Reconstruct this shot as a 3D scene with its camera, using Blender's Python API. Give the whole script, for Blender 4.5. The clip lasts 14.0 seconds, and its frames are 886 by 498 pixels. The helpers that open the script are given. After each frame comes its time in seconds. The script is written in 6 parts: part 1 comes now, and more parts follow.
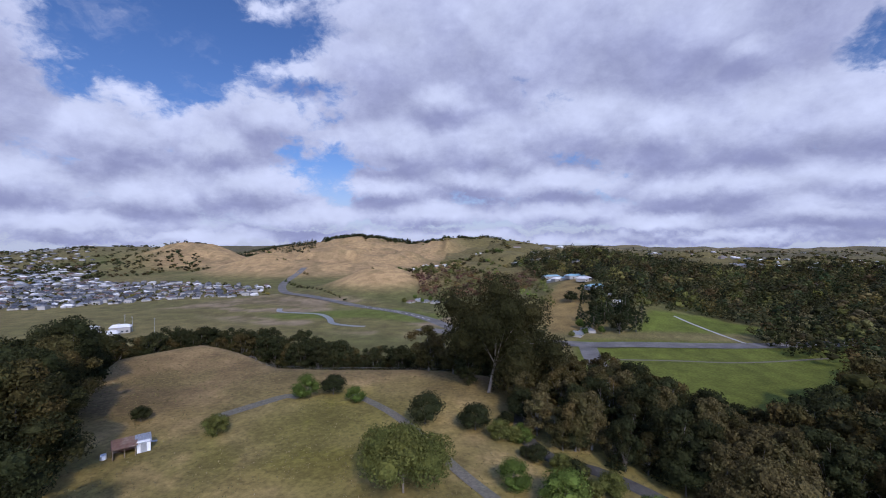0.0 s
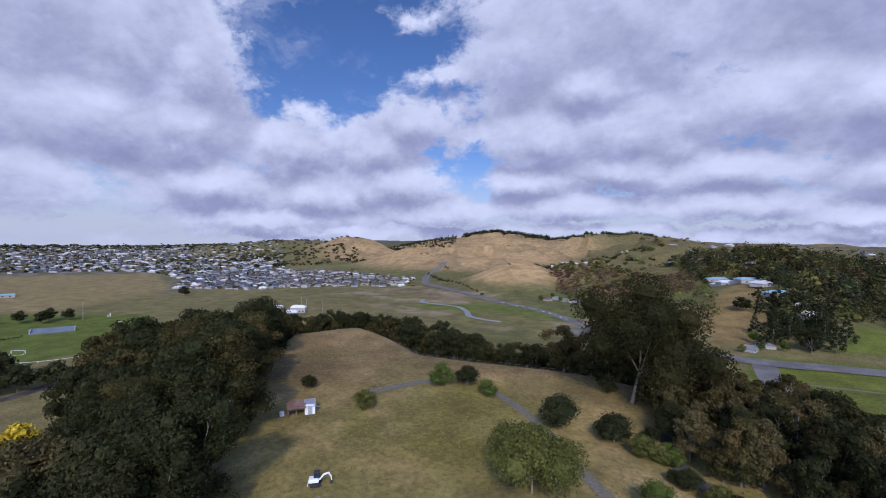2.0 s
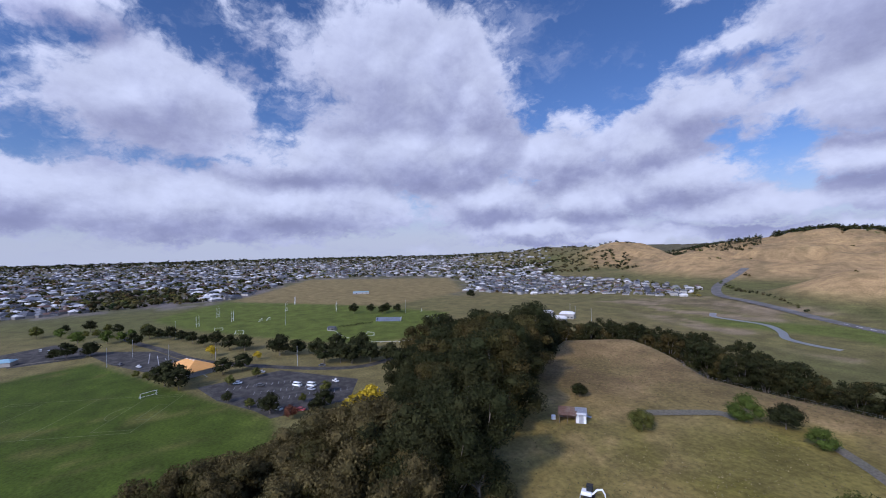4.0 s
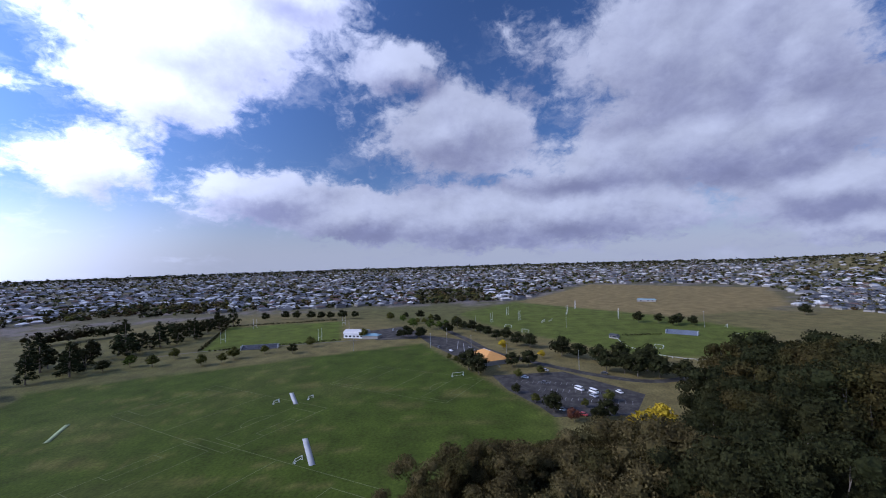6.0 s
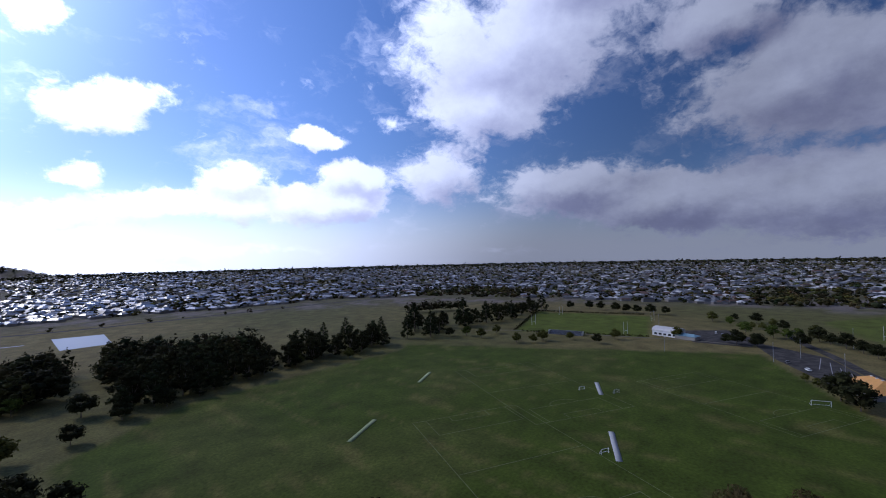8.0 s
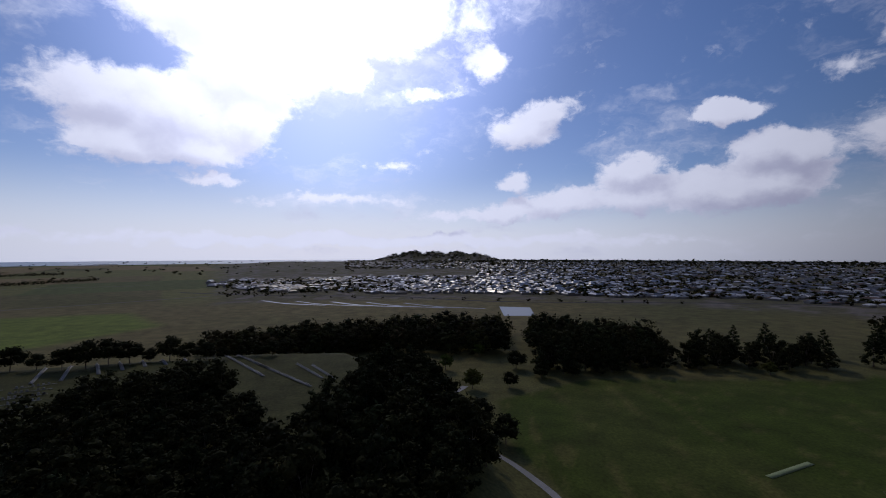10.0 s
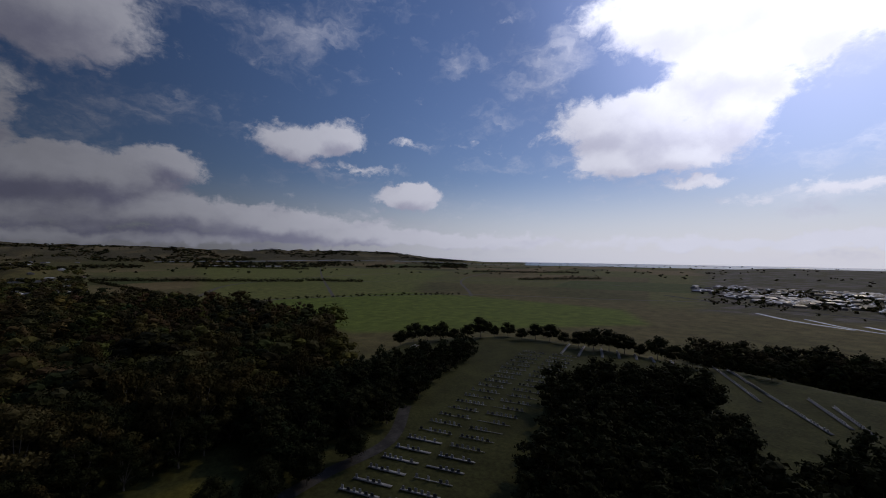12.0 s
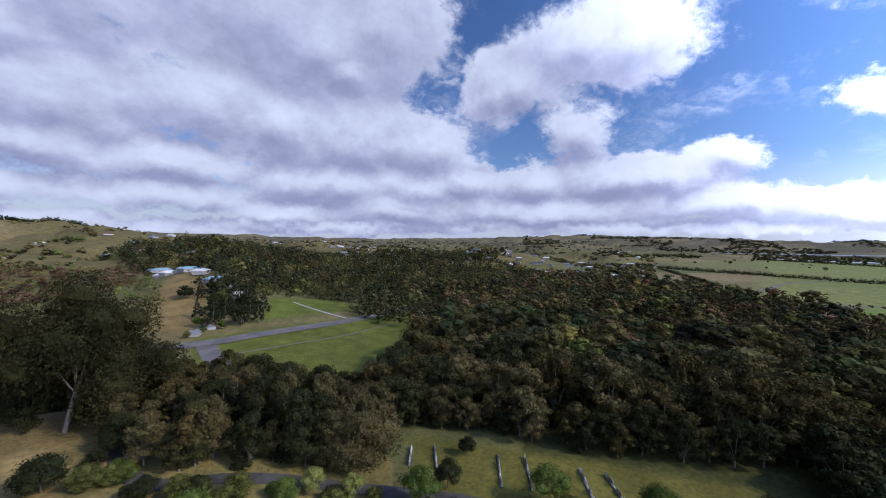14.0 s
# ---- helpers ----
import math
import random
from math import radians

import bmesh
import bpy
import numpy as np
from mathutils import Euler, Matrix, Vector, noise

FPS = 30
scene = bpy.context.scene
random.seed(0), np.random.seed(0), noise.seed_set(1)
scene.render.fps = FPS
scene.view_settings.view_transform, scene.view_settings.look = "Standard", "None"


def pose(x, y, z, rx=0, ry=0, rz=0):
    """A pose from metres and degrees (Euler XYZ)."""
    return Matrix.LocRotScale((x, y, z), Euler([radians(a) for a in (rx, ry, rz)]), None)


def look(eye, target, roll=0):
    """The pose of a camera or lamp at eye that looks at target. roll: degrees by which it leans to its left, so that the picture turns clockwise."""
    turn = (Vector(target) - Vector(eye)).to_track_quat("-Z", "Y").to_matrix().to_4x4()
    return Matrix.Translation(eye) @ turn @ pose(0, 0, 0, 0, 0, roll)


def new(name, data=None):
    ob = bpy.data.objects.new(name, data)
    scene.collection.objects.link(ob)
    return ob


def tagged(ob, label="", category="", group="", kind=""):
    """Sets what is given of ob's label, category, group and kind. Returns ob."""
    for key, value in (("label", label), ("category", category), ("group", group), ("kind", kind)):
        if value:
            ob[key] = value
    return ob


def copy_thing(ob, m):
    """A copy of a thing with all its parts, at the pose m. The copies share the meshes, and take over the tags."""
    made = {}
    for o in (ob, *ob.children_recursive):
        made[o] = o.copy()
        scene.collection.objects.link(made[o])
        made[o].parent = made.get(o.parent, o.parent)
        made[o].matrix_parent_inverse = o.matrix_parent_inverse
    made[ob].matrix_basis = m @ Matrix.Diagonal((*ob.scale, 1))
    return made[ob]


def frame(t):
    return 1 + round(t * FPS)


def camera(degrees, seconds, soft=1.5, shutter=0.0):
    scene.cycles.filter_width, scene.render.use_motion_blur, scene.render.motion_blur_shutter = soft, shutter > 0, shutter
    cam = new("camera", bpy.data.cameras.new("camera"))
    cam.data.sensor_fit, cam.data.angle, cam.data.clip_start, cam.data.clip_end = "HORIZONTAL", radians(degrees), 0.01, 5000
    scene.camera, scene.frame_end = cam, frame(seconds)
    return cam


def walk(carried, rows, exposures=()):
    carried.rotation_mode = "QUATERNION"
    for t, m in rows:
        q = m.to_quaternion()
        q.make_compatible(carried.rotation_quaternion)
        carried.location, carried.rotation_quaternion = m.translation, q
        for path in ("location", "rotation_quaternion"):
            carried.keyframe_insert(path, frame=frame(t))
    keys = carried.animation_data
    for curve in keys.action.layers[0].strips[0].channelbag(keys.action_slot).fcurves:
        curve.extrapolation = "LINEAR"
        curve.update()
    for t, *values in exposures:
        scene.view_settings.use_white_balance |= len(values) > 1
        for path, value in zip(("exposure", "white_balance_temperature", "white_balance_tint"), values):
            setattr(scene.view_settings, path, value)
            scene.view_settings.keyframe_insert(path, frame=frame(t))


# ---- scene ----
EYE = 72.0
cam = camera(93.7, 14.0, soft=1.0)
PATH = [
    (0.0, 0.00, -0.34, -0.09), (0.5, 1.92, -0.60, -0.09), (1.0, 6.28, -0.88, -0.47), (1.5, 11.57, -1.05, -0.91), (2.0, 18.87, -1.03, -0.68),
    (2.5, 27.21, -0.78, -0.05), (3.0, 36.67, -0.65, 0.29), (3.2, 40.12, -0.56, 0.28), (5.3, 78.58, 1.46, 2.41), (5.5, 82.09, 1.55, 2.20),
    (6.0, 91.65, 1.58, 1.71), (6.5, 101.64, 1.63, 1.93), (7.0, 111.33, 1.52, 1.64), (7.2, 115.08, 1.54, 1.64), (9.3, 163.28, 0.63, 0.39),
    (9.5, 168.53, 0.64, 0.29), (10.0, 182.75, 0.63, 0.00), (10.5, 197.99, 0.74, -0.07), (11.0, 213.41, 0.90, -0.18), (11.5, 227.72, 0.93, -0.44),
    (12.0, 243.22, 0.86, -0.64), (12.5, 259.38, 0.72, -0.90), (13.0, 275.65, 0.28, -0.77), (13.5, 292.43, -0.75, -1.35), (14.0, 310.97, -1.39, -0.91)]
# the slow drift of the hovering camera: seconds, metres from its first place
DRIFT = [(0.0, 0, 0, 0), (1.0, .75, .05, -.15), (2.0, 1.15, .8, 0), (3.2, .95, 1.5, 0), (5.3, .5, 1.55, .05), (7.2, -.55, .8, -.3), (9.3, -.95, -.1, -.25), (10.5, -.85, .1, 0), (12.0, -.35, .55, .45), (13.0, -.32, .7, .9), (14.0, -.55, .8, 1.2)]


def drift(t):
    return [float(np.interp(t, [d[0] for d in DRIFT], [d[k] for d in DRIFT])) for k in (1, 2, 3)]


walk(cam, [(t, Matrix.Translation(drift(t)) @ pose(0, 0, EYE, 90 + p, r, y)) for t, y, p, r in PATH],
     exposures=[(0.0, -.85, 5800, 13), (3.2, -.85, 5800, 13), (5.3, -1.0, 5750, 13), (6.5, -1.32, 5650, 13), (7.2, -1.6, 5650, 13), (9.3, -2.55, 5950, 12), (10.2, -3.05, 6450, 11), (11.0, -3.35, 6750, 10), (12.0, -3.1, 6750, 9), (12.6, -2.5, 6550, 9), (13.3, -1.6, 6000, 9), (14.0, -.8, 5900, 10)])

# ---- sky and sun ----
SUN_AZ, SUN_EL = 198.0, 36.0


def heading(az, el=0.0):
    a, e = radians(az), radians(el)
    return Vector((-math.sin(a) * math.cos(e), math.cos(a) * math.cos(e), math.sin(e)))


sun = new("sun", bpy.data.lights.new("sun", "SUN"))
sun.data.energy, sun.data.angle, sun.data.color = 4.5, radians(0.6), (1.0, 0.87, 0.67)
sun.matrix_world = look(heading(SUN_AZ, SUN_EL) * 100, (0, 0, 0))

# clouds: heading, height above the horizon, half width, half height (degrees), weight
CLOUDS_EAST = [
    (56, 21, 4.8, 6.6, 1), (52, 12.8, 5.4, 4.4, 1), (38, 12.1, 4.8, 3.6, 1), (23, 15.8, 5.4, 3.6, 1), (28, 12.1, 4.1, 2.5, 1), (8, 25.3, 7.5, 8, 1), (355, 26.9, 8.2, 7.3, 1), (360, 19.5, 6.1, 2.5, 1), 
    (333, 26.9, 10.2, 6.6, 1), (320, 26.7, 7.5, 5.8, 1), (324, 21.7, 4.8, 2.5, 1), (6, 13.6, 8.2, 3.6, 1), (355, 13.6, 7.5, 4, 1), (341, 15.6, 7.5, 4, 1), (332, 14, 6.1, 3.6, 1), (322, 14.3, 6.1, 3.6, 1), 
    (313, 11.9, 6.1, 3.6, 1), (304, 19.2, 3.1, 3.6, 1), (25, 27.7, 4.1, 1.2, 0.5), (19, 22.1, 4.1, 1.2, 0.5)]
CLOUDS_EAST_LOW = [
    (48, 6.4, 6.1, 2.3, 1), (36, 5.9, 5.4, 2.8, 1), (25, 7.5, 6.8, 2.4, 1), (7, 8.1, 5.4, 1.7, 1), (356, 9.2, 6.8, 2, 1), (344, 8.4, 8.2, 2, 1), (328, 7.2, 6.8, 1.9, 1), (313, 7.2, 7.5, 2.4, 1), 
    (41, 2.6, 10.2, 1.3, 1), (19, 4.2, 8.2, 1.6, 1), (2, 4.8, 8.2, 1.6, 1), (345, 4.7, 8.2, 1.5, 1), (331, 3.3, 7.5, 1.3, 1), (317, 3.4, 8.8, 1.6, 1), (359, 1.3, 17.7, 0.9, 1), (328, 1.2, 15, 0.9, 1), 
    (33, 1.1, 15, 0.9, 1)]
CLOUDS_NORTH = [
    (63, 23.1, 9.5, 6.6, 1), (58, 12.8, 12.5, 4, 1), (88, 18.2, 5.1, 4.4, .7), (74, 11.7, 8.2, 2.9, .6), (74, 5.7, 20.4, 3.3, .8), (80, 26.4, 2.7, 3.6, .4), (48, 21, 4, 7, .7)]
CLOUDS_WEST = [
    (120, 26.8, 13.6, 5.5, 1), (126, 19.5, 6.1, 3.6, 1), (96, 25.7, 4.1, 2, .7), (91, 16.9, 9.5, 4.7, 1), (115, 9, 8.8, 2.9, 1), (103, 6.5, 8.8, 2.8, 1), (87, 5.5, 17, 3.3, .9), (132, 11.2, 4.8, 3, 1),
    (143, 10.8, 3.6, 1.8, .8), (148, 7.3, 5.4, 2.1, 1), (148, 15.8, 2.4, 1.2, .7), (138, 18.2, 2.2, .9, .6), (113, 32.8, 6.8, 2.9, .5)]
CLOUDS_SOUTH = [
    (215, 27.6, 7.5, 3.1, 1), (207, 28.6, 6.1, 4.4, 1), (198, 29.5, 7.5, 4.7, 1), (191, 31.6, 5.4, 4, 1), (208, 21.2, 5.1, 3.6, 1), (200, 23.9, 4.1, 2.9, 1), (194, 22, 1.7, 1.7, 1), (223, 17, 4.8, 2.3, 1), 
    (216, 15.9, 5.1, 3.5, 1), (221, 12.1, 4.1, 2, 1), (214, 12.2, 4.8, 1.7, 1), (208, 16.4, 3.1, 3.6, 1), (212, 9, 3.1, 0.6, 1), (247, 7.7, 3.1, 1.5, 1), (172, 16.1, 3.4, 2, 1), (168, 18.5, 3.4, 1.3, 1), 
    (176, 24.1, 2.4, 1.3, 1), (184, 20.8, 4.1, 0.9, 0.7), (182, 28.4, 6.1, 2.9, 0.4), (190, 11.5, 4.1, 0.7, 0.6)]
CLOUDS_SOUTH_LOW = [
    (173, 9.3, 2, 1.2, 1), (158, 10.2, 3.1, 1.7, 1), (159, 7, 4.1, 1.7, 1), (167, 6.7, 4.1, 1.4, 1), (174, 5.6, 4.1, 1, 1), (150, 7.7, 4.1, 1.7, 1), (144, 7.5, 4.1, 1.7, 1), (144, 11.5, 2.7, 1.8, 1), 
    (149, 15.9, 2.4, 1, 1), (197, 7, 10.2, 0.7, 0.6), (183, 5, 6.8, 0.7, 0.6), (204, 1.7, 20.4, 0.7, 0.9), (173, 1.9, 23.8, 0.7, 0.8), (242, 2.3, 10.2, 0.8, 0.9)]
CLOUDS_FAR = [
    (327, 24.6, 10.2, 6.2, 1), (324, 12.5, 8.8, 3.5, 1), (294, 24.3, 6.8, 3.8, 1), (286, 23.6, 6.1, 4.2, 1), (301, 20.3, 5.8, 3.3, 0.8), (293, 14.2, 4.1, 2.8, 1), (262, 14.3, 4.8, 1.7, 1), (257, 15.4, 2.6, 1.7, 0.9), 
    (255, 11.4, 4.8, 0.6, 0.6), (247, 14.8, 4.1, 0.4, 0.5), (248, 7.8, 3.4, 1.2, 1), (299, 7.8, 5.4, 2.2, 1), (288, 8, 6.8, 2.5, 1), (282, 8.3, 5.4, 2.2, 1), (276, 10.4, 3.1, 1.6, 1), (308, 8.2, 4.1, 1.7, 1), 
    (316, 4.5, 11.6, 1.9, 1), (297, 4, 12.2, 1.6, 1), (278, 4.7, 10.2, 2, 1), (264, 4, 8.8, 1.6, 1)]
CLOUDS_FAR_LOW = [
    (257, 2.9, 8.2, 1.2, 1), (244, 1.7, 10.2, 0.6, 1), (288, 1.6, 27.2, 0.7, 1), (324, 6.9, 8.2, 2.6, 1), (323, 1.3, 12.2, 0.9, 1)]


def density_group():
    """The clouds' density over the direction of the sky."""
    g = bpy.data.node_groups.new("cloud_density", "ShaderNodeTree")
    g.interface.new_socket("Vector", in_out="INPUT", socket_type="NodeSocketVector")
    for key in ("Density", "Mass", "Billow", "Wisp"):
        g.interface.new_socket(key, in_out="OUTPUT", socket_type="NodeSocketFloat")
    n, l = g.nodes, g.links
    src, out = n.new("NodeGroupInput"), n.new("NodeGroupOutput")

    def vec(op, a, b):
        v = n.new("ShaderNodeVectorMath")
        v.operation = op
        for k, s in enumerate((a, b)):
            if isinstance(s, (tuple, Vector)):
                v.inputs[k].default_value = s
            else:
                l.new(s, v.inputs[k])
        return v.outputs[0]

    def num(op, a, b, c=0.0):
        v = n.new("ShaderNodeMath")
        v.operation = op
        for k, s in enumerate((a, b, c)):
            if isinstance(s, (int, float)):
                v.inputs[k].default_value = s
            else:
                l.new(s, v.inputs[k])
        return v.outputs[0]

    def fractal(vector, scale, detail, rough):
        t = n.new("ShaderNodeTexNoise")
        t.inputs["Scale"].default_value, t.inputs["Detail"].default_value, t.inputs["Roughness"].default_value = scale, detail, rough
        l.new(vector, t.inputs["Vector"])
        return t

    d = src.outputs[0]
    warp = fractal(d, 11.0, 7.0, .62)
    bent = vec("ADD", d, vec("MULTIPLY", vec("SUBTRACT", warp.outputs["Color"], (.5, .5, .5)), (.10, .10, .075)))
    total, peak = 0.0, 0.0
    for az, el, wide, high, weight in CLOUDS_EAST + CLOUDS_EAST_LOW + CLOUDS_NORTH + CLOUDS_WEST + CLOUDS_SOUTH + CLOUDS_SOUTH_LOW + CLOUDS_FAR + CLOUDS_FAR_LOW:
        mp = n.new("ShaderNodeMapping")
        mp.vector_type = "TEXTURE"
        mp.inputs["Location"].default_value = heading(az, el)
        mp.inputs["Rotation"].default_value = (0, 0, radians(az))
        mp.inputs["Scale"].default_value = (math.sin(radians(wide)) * 1.7, 0.7, math.sin(radians(high)) * 1.7)
        l.new(bent, mp.inputs["Vector"])
        gr = n.new("ShaderNodeTexGradient")
        gr.gradient_type = "SPHERICAL"
        l.new(mp.outputs[0], gr.inputs["Vector"])
        total = num("MULTIPLY_ADD", gr.outputs["Fac"], weight * .95, total)
        peak = num("SMOOTH_MAX", gr.outputs["Fac"], peak, .12)
    cap = num("MINIMUM", total, .8)
    # billows that shrink towards the horizon, as a layer seen from below does
    split = n.new("ShaderNodeSeparateXYZ")
    l.new(d, split.inputs[0])
    depth = num("DIVIDE", 1.0, num("MULTIPLY_ADD", num("MAXIMUM", split.outputs[2], 0.0), .85, .52))
    sc = n.new("ShaderNodeVectorMath")
    sc.operation = "SCALE"
    l.new(d, sc.inputs[0])
    l.new(depth, sc.inputs["Scale"])
    soft_mass = fractal(sc.outputs[0], 7.0, 8.0, .56)
    puff = n.new("ShaderNodeTexVoronoi")
    puff.feature, puff.normalize = "SMOOTH_F1", True
    for key, value in (("Scale", 9.5), ("Detail", 3.0), ("Roughness", .5), ("Lacunarity", 2.3), ("Smoothness", .35)):
        puff.inputs[key].default_value = value
    drift = vec("ADD", sc.outputs[0], vec("MULTIPLY", vec("SUBTRACT", fractal(sc.outputs[0], 11.0, 4.0, .55).outputs["Color"], (.5, .5, .5)), (.12, .12, .12)))
    l.new(drift, puff.inputs["Vector"])
    heap = num("MULTIPLY_ADD", puff.outputs["Distance"], -.55, num("MULTIPLY_ADD", soft_mass.outputs["Fac"], .72, .36))
    ragged = fractal(drift, 25.0, 6.0, .62).outputs["Fac"]
    body = num("MULTIPLY_ADD", num("SUBTRACT", ragged, .5), .62, num("MULTIPLY_ADD", num("SUBTRACT", heap, .52), 1.3, cap))
    l.new(body, out.inputs[0])
    l.new(peak, out.inputs[1])
    l.new(heap, out.inputs[2])
    # thin streaks of high cloud
    flat = n.new("ShaderNodeMapping")
    flat.inputs["Scale"].default_value, flat.inputs["Rotation"].default_value = (1, 1, 3.6), (.25, .1, 0)
    l.new(drift, flat.inputs["Vector"])
    streak = n.new("ShaderNodeMapRange")
    streak.interpolation_type = "SMOOTHSTEP"
    for key, value in (("From Min", .5), ("From Max", .78), ("To Max", .62)):
        streak.inputs[key].default_value = value
    l.new(fractal(flat.outputs[0], 3.2, 6.0, .6).outputs["Fac"], streak.inputs["Value"])
    l.new(streak.outputs["Result"], out.inputs[3])
    return g


def make_world():
    world = bpy.data.worlds.new("sky")
    scene.world = world
    world.use_nodes = True
    n, l = world.node_tree.nodes, world.node_tree.links
    n.clear()
    out, bg = n.new("ShaderNodeOutputWorld"), n.new("ShaderNodeBackground")
    l.new(bg.outputs[0], out.inputs[0])
    sky = n.new("ShaderNodeTexSky")
    sky.sky_type, sky.sun_disc = "NISHITA", False
    sky.sun_elevation, sky.sun_rotation = radians(SUN_EL), radians(-SUN_AZ)
    sky.altitude, sky.air_density, sky.dust_density, sky.ozone_density = 60, 1.0, 0.5, 3.0
    tc = n.new("ShaderNodeTexCoord")
    d = tc.outputs["Generated"]
    dens = density_group()
    here, above = n.new("ShaderNodeGroup"), n.new("ShaderNodeGroup")
    here.node_tree = above.node_tree = dens
    l.new(d, here.inputs[0])
    lift = n.new("ShaderNodeVectorMath")
    lift.operation = "ADD"
    s = heading(SUN_AZ, 0)
    lift.inputs[1].default_value = (s.x * 0.012, s.y * 0.012, 0.036)
    l.new(d, lift.inputs[0])
    l.new(lift.outputs[0], above.inputs[0])

    def ramp(source, lo, hi, a=0.0, b=1.0):
        m = n.new("ShaderNodeMapRange")
        m.interpolation_type = "SMOOTHSTEP"
        for key, value in (("From Min", lo), ("From Max", hi), ("To Min", a), ("To Max", b)):
            m.inputs[key].default_value = value
        l.new(source, m.inputs["Value"])
        return m.outputs["Result"]

    def num(op, a, b, c=0.0):
        v = n.new("ShaderNodeMath")
        v.operation = op
        for k, q in enumerate((a, b, c)):
            if isinstance(q, (int, float)):
                v.inputs[k].default_value = q
            else:
                l.new(q, v.inputs[k])
        return v.outputs[0]

    def mixed(kind, fac, a, b):
        x = n.new("ShaderNodeMix")
        x.data_type, x.blend_type = "RGBA", kind
        for key, v in (("Factor", fac), ("A", a), ("B", b)):
            if isinstance(v, (int, float, tuple)):
                x.inputs[key].default_value = v
            else:
                l.new(v, x.inputs[key])
        return x.outputs["Result"]

    cover = ramp(here.outputs[0], .2, .62)
    cover = num("MAXIMUM", cover, num("MULTIPLY", here.outputs[3], ramp(here.outputs[0], -.25, .15, .12, 1.0)))
    rise = num("SUBTRACT", above.outputs[1], here.outputs[1])
    curl = num("SUBTRACT", above.outputs[2], here.outputs[2])
    shade = num("MULTIPLY_ADD", rise, 1.15, num("MULTIPLY_ADD", curl, .8, .40))
    shade = num("ADD", shade, ramp(here.outputs[0], .35, 1.0, -.12, .12))
    shade = ramp(shade, -.1, 1.05)
    toward = n.new("ShaderNodeVectorMath")
    toward.operation = "DOT_PRODUCT"
    l.new(d, toward.inputs[0])
    toward.inputs[1].default_value = heading(SUN_AZ, SUN_EL)
    rim = ramp(toward.outputs["Value"], .15, .85)
    shade = num("MULTIPLY", shade, num("MULTIPLY_ADD", rim, -.5, 1.0))
    # forward scattering: the sky and the thin clouds brighten towards the sun
    glow = ramp(toward.outputs["Value"], .84, 1.0)
    broad = ramp(toward.outputs["Value"], .0, 1.0)
    tone = mixed("MIX", shade, (8.0, 8.3, 10.2, 1), (3.7, 3.85, 5.9, 1))
    lit = mixed("MULTIPLY", 1.0, tone, num("MULTIPLY_ADD", broad, 4.0, num("MULTIPLY_ADD", glow, 5.0, num("MULTIPLY_ADD", here.outputs[2], .5, .75))))
    blue = n.new("ShaderNodeHueSaturation")
    blue.inputs["Saturation"].default_value, blue.inputs["Value"].default_value = 1.12, 1.0
    l.new(sky.outputs[0], blue.inputs["Color"])
    violet = mixed("MULTIPLY", 1.0, blue.outputs[0], (1.12, 1.07, 1.30, 1))
    open_sky = mixed("MULTIPLY", 1.0, violet, num("MULTIPLY_ADD", broad, 2.2, num("MULTIPLY_ADD", glow, 2.5, 1.0)))
    high = n.new("ShaderNodeSeparateXYZ")
    l.new(d, high.inputs[0])
    haze = ramp(high.outputs[2], .19, -.01, 0.0, .9)
    veil = mixed("MIX", haze, open_sky, mixed("MULTIPLY", 1.0, (6.6, 7.0, 8.6, 1), num("MULTIPLY_ADD", rim, 4.4, 1.0)))
    l.new(mixed("MIX", cover, veil, lit), bg.inputs["Color"])
    bg.inputs["Strength"].default_value = 0.14


make_world()

# ---- helpers for building ----
def part(name, mesh_or_bm, material, parent, label=""):
    """Links a bmesh or mesh as one mesh object under a thing or a part."""
    if isinstance(mesh_or_bm, bmesh.types.BMesh):
        me = bpy.data.meshes.new(name)
        mesh_or_bm.to_mesh(me)
        mesh_or_bm.free()
    else:
        me = mesh_or_bm
    if material and not me.materials:
        me.materials.append(material)
    ob = new(name, me)
    ob.parent = parent
    if label:
        ob["label"] = label
    return ob


def mesh_of(name, verts, faces, material=None, smooth=False):
    me = bpy.data.meshes.new(name)
    me.from_pydata([tuple(v) for v in verts], [], [tuple(f) for f in faces])
    if material:
        me.materials.append(material)
    if smooth:
        me.polygons.foreach_set("use_smooth", [True] * len(me.polygons))
    me.update()
    return me


def box(bm, cx, cy, z0, sx, sy, sz, turn=0.0):
    """A box in a bmesh, standing on z0, turned about its upright axis."""
    r = bmesh.ops.create_cube(bm, size=1.0, matrix=Matrix.Translation((cx, cy, z0 + sz / 2)) @ Matrix.Rotation(radians(turn), 4, "Z") @ Matrix.Diagonal((sx, sy, sz, 1)))
    return r["verts"]


def tube(bm, points, radii, sides=6):
    """A tapered tube along points."""
    rings = []
    for i, p in enumerate(points):
        p = Vector(p)
        d = (Vector(points[min(i + 1, len(points) - 1)]) - Vector(points[max(i - 1, 0)])).normalized()
        u = d.orthogonal().normalized()
        w = d.cross(u)
        rings.append([bm.verts.new(p + (u * math.cos(a) + w * math.sin(a)) * radii[i]) for a in [2 * math.pi * k / sides for k in range(sides)]])
    for a, b in zip(rings, rings[1:]):
        for k in range(sides):
            bm.faces.new((a[k], a[(k + 1) % sides], b[(k + 1) % sides], b[k]))
    bm.faces.new(rings[-1])
    bm.faces.new(list(reversed(rings[0])))


LATTICE = np.random.RandomState(7).rand(256, 256)


